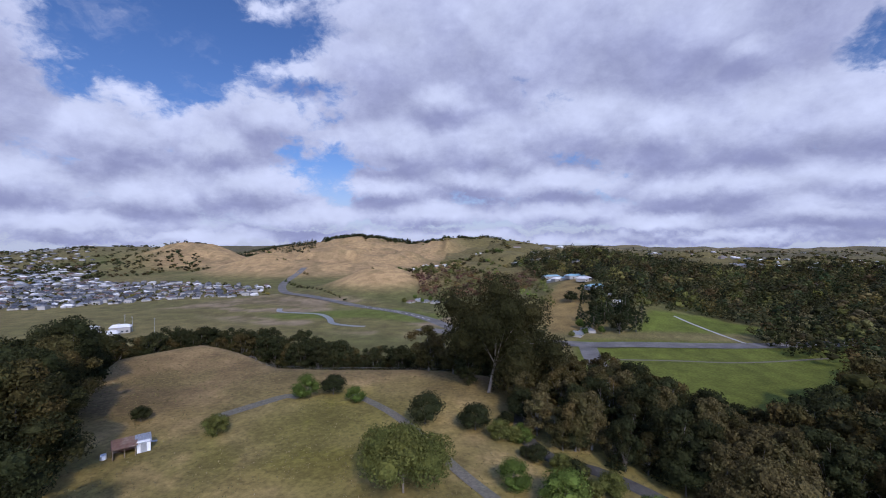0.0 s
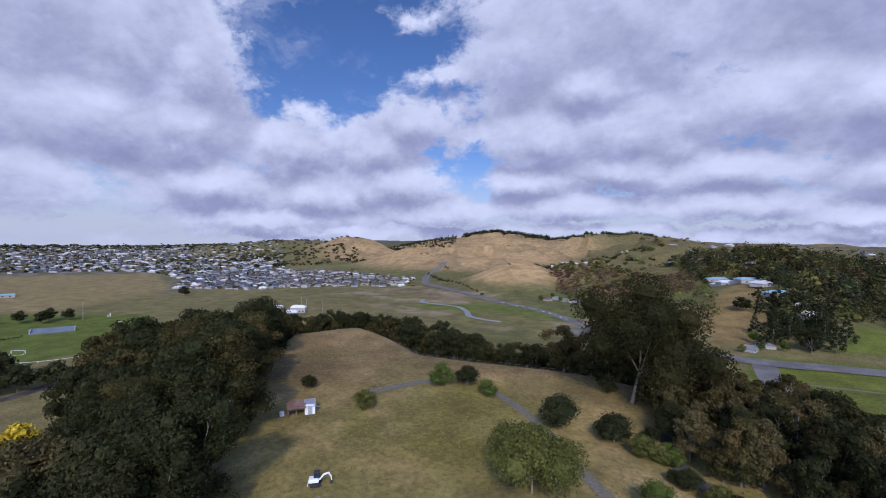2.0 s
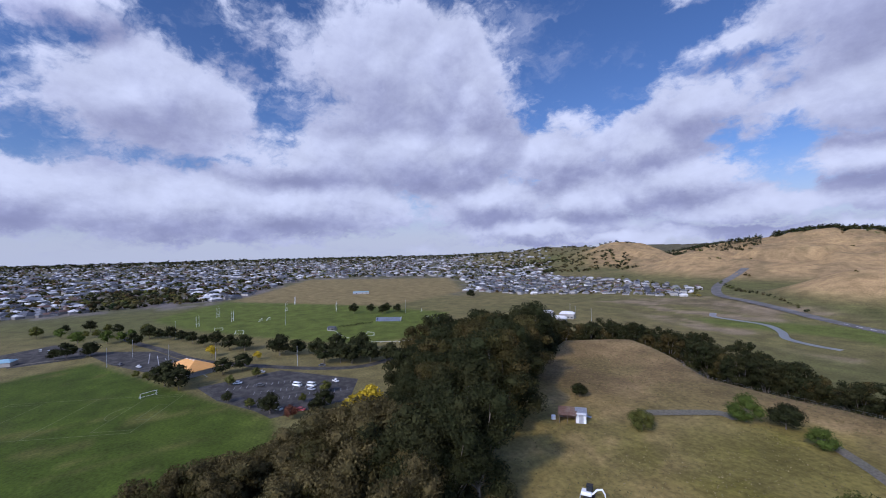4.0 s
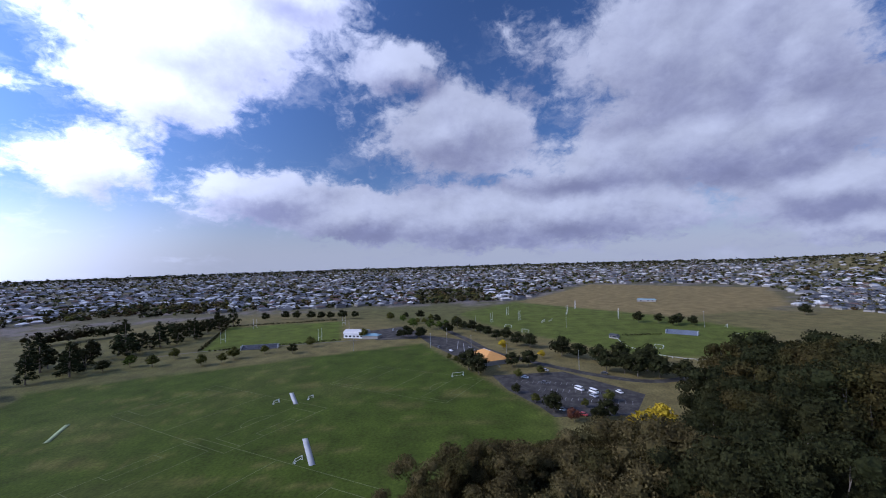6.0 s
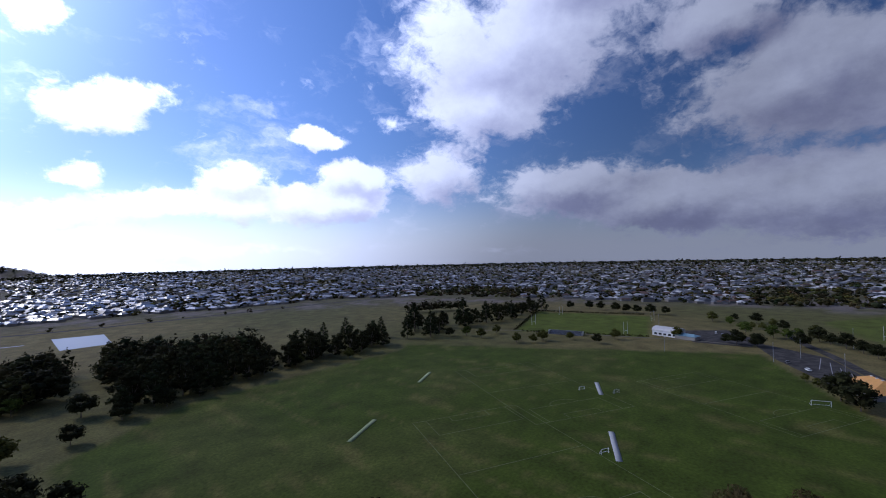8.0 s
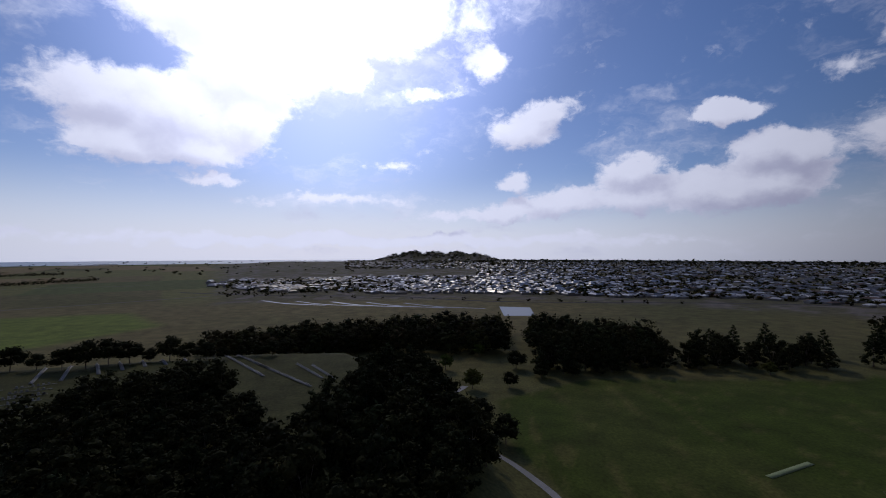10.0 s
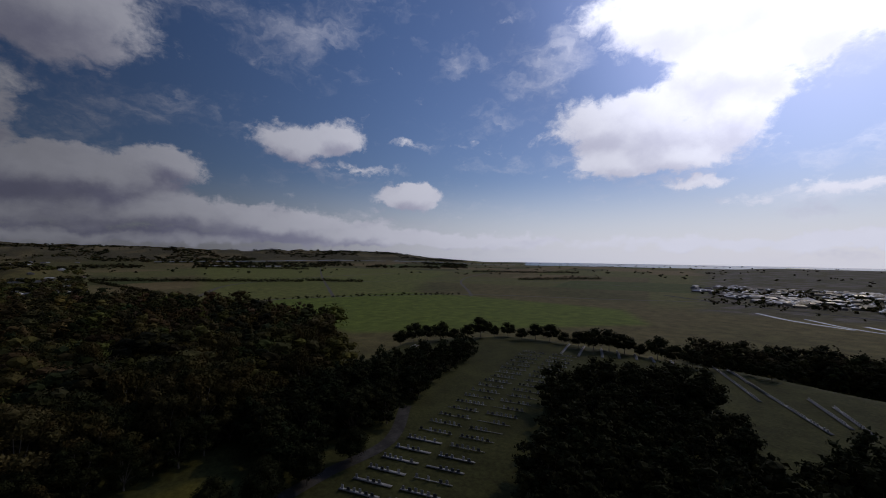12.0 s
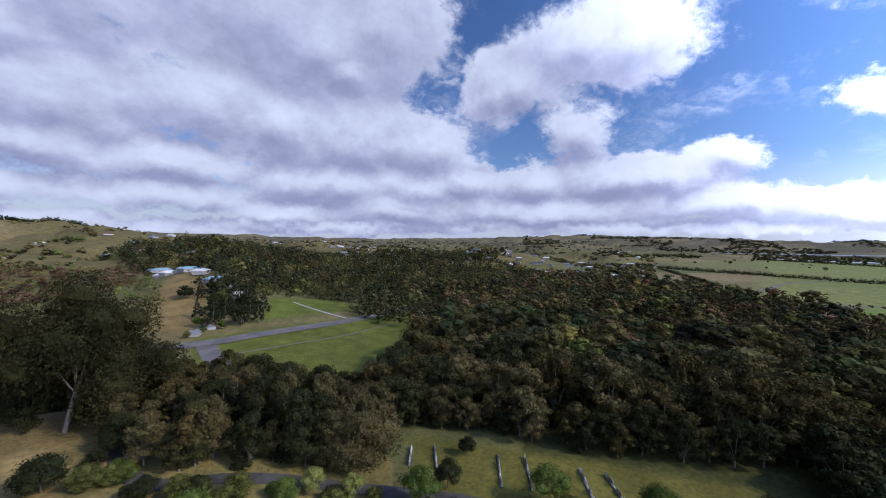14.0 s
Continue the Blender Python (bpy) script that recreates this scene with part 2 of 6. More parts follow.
def vnoise(x, y):
    """Smooth value noise, 0 to 1, for arrays."""
    x, y = np.asarray(x, float), np.asarray(y, float)
    i, j = np.floor(x).astype(int), np.floor(y).astype(int)
    u, v = x - i, y - j
    u, v = u * u * (3 - 2 * u), v * v * (3 - 2 * v)
    g = lambda a, b: LATTICE[a % 256, b % 256]
    return (g(i, j) * (1 - u) + g(i + 1, j) * u) * (1 - v) + (g(i, j + 1) * (1 - u) + g(i + 1, j + 1) * u) * v


def fbm(x, y, octaves=4):
    total, amp, norm = 0.0, 1.0, 0.0
    for k in range(octaves):
        total, norm = total + amp * vnoise(x * 2 ** k + 17.3 * k, y * 2 ** k + 5.1 * k), norm + amp
        amp *= 0.5
    return total / norm


def smooth(a, b, v):
    t = np.clip((np.asarray(v, float) - a) / (b - a), 0, 1)
    return t * t * (3 - 2 * t)


def inside(poly, x, y):
    """Which of the points lie in the polygon."""
    x, y = np.asarray(x, float), np.asarray(y, float)
    hit = np.zeros(x.shape, bool)
    for (x0, y0), (x1, y1) in zip(poly, poly[1:] + poly[:1]):
        if y0 != y1:
            hit ^= ((y0 > y) != (y1 > y)) & (x < (x1 - x0) * (y - y0) / (y1 - y0) + x0)
    return hit


def edge_distance(poly, x, y):
    """Metres to the polygon's outline."""
    x, y = np.asarray(x, float), np.asarray(y, float)
    best = np.full(x.shape, 1e9)
    for (x0, y0), (x1, y1) in zip(poly, poly[1:] + poly[:1]):
        dx, dy = x1 - x0, y1 - y0
        t = np.clip(((x - x0) * dx + (y - y0) * dy) / (dx * dx + dy * dy + 1e-9), 0, 1)
        best = np.minimum(best, np.hypot(x - x0 - t * dx, y - y0 - t * dy))
    return best


def soft_inside(poly, x, y, width):
    d = edge_distance(poly, x, y)
    return smooth(-width, width, np.where(inside(poly, x, y), d, -d))


def polar(az, dist):
    a = math.radians(az)
    return -math.sin(a) * dist, math.cos(a) * dist


# ---- the lie of the land ----
# heading, height of the rise near the drone, its outer radius, the width of its fall
RISE_AZ = [0, 12, 22, 30, 38, 45, 52, 60, 80, 150, 170, 188, 196, 215, 235, 248, 262, 285, 312, 325, 340, 360]
RISE_H = [22, 22, 22, 22, 22, 22, 19, 12, 4, 4, 6, 12, 14, 14, 14, 14, 14, 14, 15, 16, 20, 22]
RISE_R = [164, 168, 176, 222, 222, 150, 90, 50, 30, 30, 60, 180, 245, 262, 300, 270, 150, 130, 118, 120, 150, 164]
RISE_W = [60, 60, 70, 60, 60, 60, 60, 50, 50, 50, 80, 80, 60, 60, 70, 80, 70, 70, 70, 70, 60, 60]
FAR_AZ = [0, 20, 40, 50, 60, 180, 190, 235, 245, 251, 262, 269, 280, 291, 303, 311, 324, 331, 341, 350, 360]
FAR_EL = [0.2, 0.2, -0.4, -0.8, -1.2, -1.2, -1.2, -1.2, -0.3, 0.4, 0.5, 0.25, 0.85, 0.85, 0.35, 0.1, -0.05, -0.1, 0.3, 0.2, 0.2]
# hills: heading, distance, height, half width across and along the line of sight
HILLS = [(15, 1180, 66, 190, 210), (22, 1130, 52, 120, 160), (7, 1250, 60, 150, 220), (31, 1650, 84, 170, 260), (38, 2300, 70, 420, 260), (12, 2050, 112, 420, 300), (358, 2000, 96, 420, 300),
         (8.5, 690, 36, 72, 85), (352, 930, 54, 170, 200), (345, 1000, 46, 160, 200), (341, 540, 30, 80, 120), (358, 760, 30, 90, 110), (335, 800, 34, 160, 200), (322, 1500, 44, 330, 300),
         (189.5, 4000, 62, 110, 200), (187, 4000, 96, 130, 200), (184, 4000, 92, 150, 200), (181, 4000, 92, 150, 200), (178, 4000, 76, 150, 200)]


def land(x, y):
    """Height of the ground."""
    x, y = np.asarray(x, float), np.asarray(y, float)
    d = np.hypot(x, y)
    az = np.degrees(np.arctan2(-x, y)) % 360
    h, r, w = (np.interp(az, RISE_AZ, v) for v in (RISE_H, RISE_R, RISE_W))
    z = h * (1 - smooth(r, r + w, d + 10 * (fbm(x / 45, y / 45, 2) - 0.5)))
    top = np.maximum(EYE + 4200 * np.tan(np.radians(np.interp(az, FAR_AZ, FAR_EL))), 0)
    z = z + top * smooth(2300, 4200, d) * (0.62 + 0.62 * fbm(x / 360, y / 360, 4))
    for a, dist, hh, across, along in HILLS:
        cx, cy = polar(a, dist)
        ux, uy = cx / dist, cy / dist
        p, q = (x - cx) * ux + (y - cy) * uy, -(x - cx) * uy + (y - cy) * ux
        k = (p / along) ** 2 + (q / across) ** 2
        z = np.maximum(z, hh * np.exp(-k * 0.8)) + 0.15 * np.minimum(z, hh * np.exp(-k * 0.8))
    roll = smooth(620, 1000, d) * smooth(282, 292, az) * smooth(3400, 2400, d)
    z = z + roll * 46 * smooth(.4, .75, fbm(x / 330 + 11, y / 330, 3))
    hilly = smooth(8, 45, z) * smooth(500, 900, d)
    gully = np.abs(fbm(x / 150 + 3, y / 150, 4) - .5) * 2
    z = z + hilly * (16 * (fbm(x / 130, y / 130, 4) - 0.5) - 14 * (1 - smooth(0, .28, gully)) * smooth(14, 40, z))
    # the knoll's far dome
    kx, ky = -118, 200
    z = z + 4.0 * np.exp(-(((x - kx) / 38) ** 2 + ((y - ky) / 26) ** 2))
    return z


def ground_z(x, y):
    return float(land(np.array([x]), np.array([y]))[0])


SPORTS = [(-73, -241), (-226, -246), (-243, -258), (-366, -30), (-236, 24), (-190, 44), (-163, 40), (-100, 10), (-70, -60), (-40, -105), (-20, -154), (-17, -205)]
RUGBY = [(-485, -269), (-516, -141), (-388, -108), (-348, -218)]
SOCCER = [(-560, 4), (-690, 96), (-520, 225), (-383, 281), (-290, 190), (-300, 130), (-395, 68), (-470, 30)]
DRYFIELD = [(-713, 119), (-1074, 344), (-834, 614), (-552, 437), (-480, 255), (-520, 225), (-690, 100)]
GREENPATCH = [(99, 310), (300, 305), (270, 260), (200, 210), (147, 165), (93, 195), (80, 250)]
GREENSLOPE = [(150, 330), (290, 335), (250, 395), (200, 400)]
LAWN = [(64, 60), (85, 88), (112, 36), (124, 8), (100, -2), (74, 20)]
MEADOW = [(620, -30), (700, -60), (760, -300), (640, -380), (400, -480), (300, -400), (380, -100), (480, -50)]
PLAIN_GREEN = [(700, 40), (2500, 150), (2200, -500), (1700, -900), (1100, -500), (760, -320)]
VALLEY = [(-240, 640), (-60, 500), (30, 400), (-30, 330), (-170, 380), (-330, 480)]
STREAMSIDE = [(-190, 430), (-120, 470), (-50, 480), (10, 420), (-20, 390), (-80, 420), (-160, 410)]
HILLSIDE = [(84, 330), (100, 420), (150, 520), (190, 560), (140, 400), (128, 335)]
PADDOCK = [(-190, 500), (-130, 470), (-150, 540), (-230, 600), (-290, 560)]
TOWN_AZ = (60, 212)


def cover_colour(x, y, z):
    """What grows on the ground: the colour of grass, dry grass, crops and bare soil, place by place. The cemetery
    hill's colour also holds cloud shade.
    """
    d = np.hypot(x, y)
    az = np.degrees(np.arctan2(-x, y)) % 360
    n1, n2, n3 = fbm(x / 60, y / 60), fbm(x / 9 + 40, y / 9), fbm(x / 300 + 9, y / 300)
    C = lambda *c: np.array(c, float)
    rgb = np.empty((len(x), 3))
    rgb[:] = C(.085, .095, .035)

    def lay(weight, colour):
        w = np.clip(weight, 0, 1)[:, None]
        rgb[:] = rgb * (1 - w) + np.asarray(colour, float) * w

    lay(smooth(.35, .65, n3), C(.125, .12, .05))
    # fields of the plain, one tint each
    fx, fy = np.floor((x * .8 + y * .6) / 210), np.floor((y * .8 - x * .6) / 330)
    tint = LATTICE[(fx.astype(int) * 7 + 31) % 256, (fy.astype(int) * 13 + 5) % 256]
    plain = smooth(600, 800, d) * smooth(203, 208, az) * smooth(288, 280, az)
    lay(plain * (tint > .35), C(.12, .135, .045))
    lay(plain * (tint > .62), C(.17, .15, .07))
    lay(plain * (tint > .85), C(.08, .11, .035))
    # golden hills
    west = (az + 180) % 360 - 180
    golden = smooth(6, 22, z) * smooth(430, 560, d) * smooth(-6, 4, west + 9 * (n3 - .5)) * smooth(39, 30, west + 8 * (n3 - .5)) * (d < 2600)
    lay(golden, C(.275, .212, .105))
    lay(golden * smooth(.48, .66, n1), C(.21, .165, .085))
    lay(golden * smooth(.6, .72, fbm(x / 28 + 7, y / 28, 3)) * .8, C(.17, .14, .07))
    lay(smooth(10, 24, z) * smooth(450, 600, d) * ((az > 284) | (az < 8)) * (1 - golden), C(.10, .095, .04))
    lay(smooth(10, 40, z) * smooth(1900, 2500, d) * ((az > 240) | (az < 60)), C(.085, .085, .05))
    lay(smooth(10, 40, z) * smooth(1900, 2500, d) * ((az > 240) | (az < 60)) * smooth(.5, .6, fbm(x / 200, y / 200, 3)), C(.14, .13, .07))
    # the knoll: dry grass, greener near the drone, darker brown towards the far side
    knoll = smooth(12, 19, z) * (d < 330) * ((az < 75) | (az > 318))
    lay(knoll, C(.20, .165, .068))
    lay(knoll * smooth(.42, .66, n1) * .8, C(.145, .14, .045))
    lay(knoll * smooth(.55, .7, n2) * .6, C(.24, .195, .09))
    lay(knoll * smooth(165, 150, d) * smooth(40, 8, np.hypot(x + 28, y - 118) * .8 + 10 * n2) * .9, C(.125, .13, .02))
    lay(knoll * smooth(150, 185, d + 20 * n2) * .7, C(.135, .105, .055))
    lay(knoll * smooth(.5, .62, fbm(x / 16 + 3, y / 30, 4)) * .55, C(.115, .105, .042))
    lay(knoll * smooth(.56, .68, fbm(x / 34 + 8, y / 22 + 5, 4)) * smooth(125, 165, d) * .6, C(.118, .094, .05))
    # cemetery hill: grass, its colour darkened to stand for a cloud's shadow
    lay(smooth(8, 13, z) * (d < 360) * ((az > 190) & (az < 300)), C(.048, .057, .019))
    for poly, colour, soft, amount in ((SPORTS, C(.043, .071, .009), 2.5, 1), (RUGBY, C(.072, .105, .016), 2, 1), (SOCCER, C(.075, .105, .02), 3, 1), (DRYFIELD, C(.165, .145, .065), 9, 1),
                                       (HILLSIDE, C(.17, .135, .055), 8, .9), (GREENPATCH, C(.085, .11, .02), 4, 1), (GREENSLOPE, C(.08, .108, .02), 4, 1), (LAWN, C(.095, .098, .022), 3, 1),
                                       (MEADOW, C(.115, .17, .03), 12, 1), (PLAIN_GREEN, C(.14, .175, .045), 30, .8), (VALLEY, C(.115, .115, .045), 14, 1), (PADDOCK, C(.16, .14, .085), 8, .9), (STREAMSIDE, C(.085, .115, .025), 6, .9)):
        lay(soft_inside(poly, x, y, soft) * amount, colour)
    valley = soft_inside(VALLEY, x, y, 14) * (1 - soft_inside(STREAMSIDE, x, y, 6))
    lay(valley * smooth(.5, .62, fbm(x / 70 + 2, y / 26, 3)) * .9, C(.20, .175, .115))
    lay(valley * smooth(.58, .66, fbm(x / 40 + 12, y / 18, 3)) * .7, C(.085, .08, .035))
    sport = soft_inside(SPORTS, x, y, 4)
    lay(sport * smooth(.5, .72, n1) * .75, C(.058, .080, .017))
    lay(sport * smooth(.6, .78, fbm(x / 5, y / 22, 3)) * .6, C(.10, .105, .032))
    town = smooth(620, 700, d) * smooth(46, 56, az) * smooth(TOWN_AZ[1] + 1, TOWN_AZ[1] - 3, az) * (1 - soft_inside(DRYFIELD, x, y, 10)) * (1 - soft_inside(SOCCER, x, y, 10))
    lay(town * .85, C(.085, .09, .055))
    lay(town * smooth(.55, .62, fbm(x / 25, y / 25, 2)), C(.13, .13, .12))
    rgb *= (.80 + .40 * n2)[:, None] * C(1.17, 1.0, .90)
    return rgb


# ---- materials ----
def material(name, colour, rough=0.8, metal=0.0, vary=0.25, scale=3.0, bump=0.0, attribute="", island=0.0, spec=0.5, second=None, trans=0.0, per_object=0.0):
    """A surface with variation at two scales; attribute: a colour layer of the mesh that tints it."""
    m = bpy.data.materials.new(name)
    m.use_nodes = True
    n, l = m.node_tree.nodes, m.node_tree.links
    bsdf = n["Principled BSDF"]
    bsdf.inputs["Roughness"].default_value, bsdf.inputs["Metallic"].default_value = rough, metal
    bsdf.inputs["Specular IOR Level"].default_value = spec
    tc = n.new("ShaderNodeTexCoord")
    noises = []
    for s, det in ((scale, 6), (scale * 0.09, 3)):
        t = n.new("ShaderNodeTexNoise")
        t.inputs["Scale"].default_value, t.inputs["Detail"].default_value, t.inputs["Roughness"].default_value = s, det, 0.62
        l.new(tc.outputs["Object"], t.inputs["Vector"])
        noises.append(t.outputs["Fac"])

    def mixer(kind, fac, a, b):
        x = n.new("ShaderNodeMix")
        x.data_type, x.blend_type = "RGBA", kind
        for key, v in (("Factor", fac), ("A", a), ("B", b)):
            if isinstance(v, (int, float, tuple)):
                x.inputs[key].default_value = v
            else:
                l.new(v, x.inputs[key])
        return x.outputs["Result"]

    base = (*colour, 1)
    if attribute:
        at = n.new("ShaderNodeVertexColor")
        at.layer_name = attribute
        base = at.outputs["Color"]
    if second:
        base = mixer("MIX", ramped(n, l, noises[1], .42, .6), base, (*second, 1))
    for span, node, socket in ((island, "ShaderNodeNewGeometry", "Random Per Island"), (per_object, "ShaderNodeObjectInfo", "Random")):
        if span:
            g, k = n.new(node), n.new("ShaderNodeMapRange")
            k.inputs["To Min"].default_value, k.inputs["To Max"].default_value = 1 - span, 1 + span
            l.new(g.outputs[socket], k.inputs["Value"])
            base = mixer("MULTIPLY", 1.0, base, k.outputs["Result"])
    for f, amount in zip(noises, (vary, vary * .8)):
        k = n.new("ShaderNodeMapRange")
        k.inputs["From Min"].default_value, k.inputs["From Max"].default_value = .3, .7
        k.inputs["To Min"].default_value, k.inputs["To Max"].default_value = 1 - amount, 1 + amount
        l.new(f, k.inputs["Value"])
        base = mixer("MULTIPLY", 1.0, base, k.outputs["Result"])
    l.new(base, bsdf.inputs["Base Color"])
    if bump:
        b = n.new("ShaderNodeBump")
        b.inputs["Strength"].default_value, b.inputs["Distance"].default_value = .7, bump
        l.new(noises[0], b.inputs["Height"])
        l.new(b.outputs["Normal"], bsdf.inputs["Normal"])
    if trans:
        tr, ad = n.new("ShaderNodeBsdfTranslucent"), n.new("ShaderNodeMixShader")
        l.new(base, tr.inputs["Color"])
        ad.inputs[0].default_value = trans
        l.new(bsdf.outputs[0], ad.inputs[1])
        l.new(tr.outputs[0], ad.inputs[2])
        l.new(ad.outputs[0], n["Material Output"].inputs["Surface"])
    return m


def ramped(n, l, source, lo, hi):
    k = n.new("ShaderNodeMapRange")
    k.interpolation_type = "SMOOTHSTEP"
    k.inputs["From Min"].default_value, k.inputs["From Max"].default_value = lo, hi
    l.new(source, k.inputs["Value"])
    return k.outputs["Result"]


M_GROUND = material("ground_cover", (1, 1, 1), .95, vary=.34, scale=.8, bump=.2, attribute="cover", spec=.1)
M_ASPHALT = material("asphalt", (.05, .046, .041), .92, vary=.2, scale=2.0, second=(.072, .066, .058), spec=.1)
M_ROAD = material("worn_road", (.125, .115, .102), .9, vary=.15, scale=1.0, second=(.15, .138, .122), spec=.1)
M_GRAVEL = material("gravel_track", (.16, .14, .105), .95, vary=.3, scale=1.5, second=(.12, .11, .08), spec=.1)
M_CONCRETE = material("concrete", (.30, .29, .27), .9, vary=.12, scale=2.0, spec=.3)
M_PAINT = material("white_line_paint", (.78, .78, .76), .7, vary=.15, scale=2.0)
M_FADED = material("faded_road_paint", (.30, .30, .29), .8, vary=.3, scale=2.0)
M_WORN_LINE = material("worn_field_line", (.115, .13, .05), .9, vary=.3, scale=.8, spec=.1)
M_TURF = material("artificial_pitch", (.36, .36, .34), .85, vary=.08, scale=1.5)
M_GREENTURF = material("worn_green_pitch", (.22, .26, .13), .9, vary=.2, scale=1.5, spec=.1)
M_WATER = material("water", (.12, .12, .105), .32, vary=.05, scale=.2)
M_SEA = material("sea", (.04, .07, .09), .3, vary=.05, scale=.01)
M_ORANGE = material("orange_court", (.62, .31, .085), .8, vary=.08, scale=.8)


# ---- ground ----
def make_ground():
    na = 680
    radii = np.concatenate([np.linspace(0.01, 60, 14)[:-1], 60 * (4950 / 60) ** np.linspace(0, 1, 200)])
    az = np.linspace(0, 2 * np.pi, na, endpoint=False)
    R, A = np.meshgrid(radii, az, indexing="ij")
    x, y = (-np.sin(A) * R).ravel(), (np.cos(A) * R).ravel()
    z = land(x, y)
    z = z + 0.25 * (fbm(x / 6, y / 6, 2) - .5) * (1 - soft_inside(SPORTS, x, y, 6)) * (z > 3)
    nr = len(radii)
    i, j = np.meshgrid(np.arange(nr - 1), np.arange(na), indexing="ij")
    j2 = (j + 1) % na
    quads = np.stack([i * na + j, i * na + j2, (i + 1) * na + j2, (i + 1) * na + j], -1).reshape(-1, 4)
    me = bpy.data.meshes.new("ground")
    me.vertices.add(len(x))
    me.vertices.foreach_set("co", np.stack([x, y, z], 1).ravel())
    me.loops.add(quads.size)
    me.loops.foreach_set("vertex_index", quads[:, ::-1].ravel())
    me.polygons.add(len(quads))
    me.polygons.foreach_set("loop_start", np.arange(len(quads)) * 4)
    me.polygons.foreach_set("use_smooth", np.ones(len(quads), bool))
    me.update(calc_edges=True)
    cov = me.color_attributes.new("cover", "FLOAT_COLOR", "POINT")
    cov.data.foreach_set("color", np.concatenate([cover_colour(x, y, z), np.ones((len(x), 1))], 1).ravel())
    me.materials.append(M_GROUND)
    tagged(new("ground", me), "rolling park land of mown grass, dry hill grass and farm fields", "ground", kind="structure")


make_ground()


def sheet(name, poly, mat, lift, label, category, step=6.0, kind="structure"):
    """A flat area laid over the ground, following it."""
    bm = bmesh.new()
    f = bm.faces.new([bm.verts.new((a, b, 0)) for a, b in poly])
    bmesh.ops.triangulate(bm, faces=[f])
    for _ in range(6):
        long = [e for e in bm.edges if e.calc_length() > step * 1.6]
        if not long:
            break
        bmesh.ops.subdivide_edges(bm, edges=long, cuts=1)
        bmesh.ops.triangulate(bm, faces=[f for f in bm.faces if len(f.verts) > 3])
    for v in bm.verts:
        v.co.z = ground_z(v.co.x, v.co.y) + lift
    bmesh.ops.recalc_face_normals(bm, faces=bm.faces)
    return tagged(part(name, bm, mat, None), label, category, kind=kind)


def spline(points, step=5.0):
    """Evenly spaced points along a smooth line through the given ones."""
    P = [np.array(p, float) for p in points]
    P = [2 * P[0] - P[1]] + P + [2 * P[-1] - P[-2]]
    out = []
    for a, b, c, d in zip(P, P[1:], P[2:], P[3:]):
        n = max(2, int(np.linalg.norm(c - b) / step))
        for k in range(n):
            t = k / n
            out.append(.5 * (2 * b + (c - a) * t + (2 * a - 5 * b + 4 * c - d) * t * t + (3 * b - a - 3 * c + d) * t ** 3))
    return out + [P[-2]]


def ribbon(name, points, width, mat, lift, label, category, kind="structure", step=5.0, thick=0.0):
    """A road, path or line along points, following the ground."""
    pts = spline(points, step) if len(points) > 2 else [np.array(points[0]) + (np.array(points[1]) - np.array(points[0])) * k / max(2, int(np.hypot(*(np.array(points[1]) - np.array(points[0]))) / step))
                                                        for k in range(max(2, int(np.hypot(*(np.array(points[1]) - np.array(points[0]))) / step)) + 1)]
    verts, faces = [], []
    for k, p in enumerate(pts):
        d = pts[min(k + 1, len(pts) - 1)] - pts[max(k - 1, 0)]
        d = d / (np.hypot(*d) + 1e-9)
        s = np.array([-d[1], d[0]]) * width / 2
        zs = [ground_z(*(p + s)), ground_z(*(p - s))]
        for q, z in zip((p + s, p - s), zs):
            verts.append((q[0], q[1], max(z, sum(zs) / 2) + lift))
        if k:
            m = 2 * k
            faces.append((m - 2, m - 1, m + 1, m))
    me = mesh_of(name, verts, faces, mat, True)
    ob = tagged(new(name, me), label, category, kind=kind)
    if thick:
        mod = ob.modifiers.new("solid", "SOLIDIFY")
        mod.thickness, mod.offset = thick, 1
    return ob


sheet("water", [polar(a, 4940) for a in range(190, 234, 3)] + [polar(a, 3900 if a < 206 else 3300) for a in range(232, 188, -3)], M_SEA, .8, "grey-blue sea in the distance beyond the plain", "sea", step=400)

# ---- trees ----
def leaf_material(name, colour, second, island=.4, trans=.1):
    return material(name, colour, .9, vary=.18, scale=.35, island=island, per_object=.22, second=second, trans=trans, spec=.05)


L_GUM = leaf_material("gum_leaves", (.048, .043, .014), (.071, .048, .016))
L_RUST = leaf_material("brown_gum_leaves", (.088, .068, .026), (.056, .051, .018))
L_GIANT = leaf_material("giant_gum_leaves", (.028, .027, .009), (.040, .034, .011), trans=.06)
L_DARK = leaf_material("dark_leaves", (.022, .025, .009), (.034, .031, .011), trans=.06)
L_GREEN = leaf_material("green_leaves", (.069, .095, .018), (.094, .106, .022))
L_OLIVE = leaf_material("olive_leaves", (.088, .088, .021), (.062, .072, .018))
L_PALE = leaf_material("pale_leaves", (.175, .180, .046), (.138, .159, .037))
L_PINE = leaf_material("pine_needles", (.020, .027, .010), (.030, .032, .012), trans=.05)
L_YELLOW = leaf_material("yellow_leaves", (.42, .30, .02), (.34, .27, .03))
L_RED = leaf_material("red_leaves", (.13, .05, .03), (.10, .065, .03))
DRIVE = [(40, 185), (34, 165), (30, 150), (24, 126), (22, 112), (26, 101), (39, 94), (50, 85), (60, 73), (71, 58), (79, 41), (88, 20), (98, 2), (112, -21), (124, -44), (150, -60)]
M_BARK = material("bark", (.16, .13, .10), .9, vary=.3, scale=4, bump=.05, spec=.2)
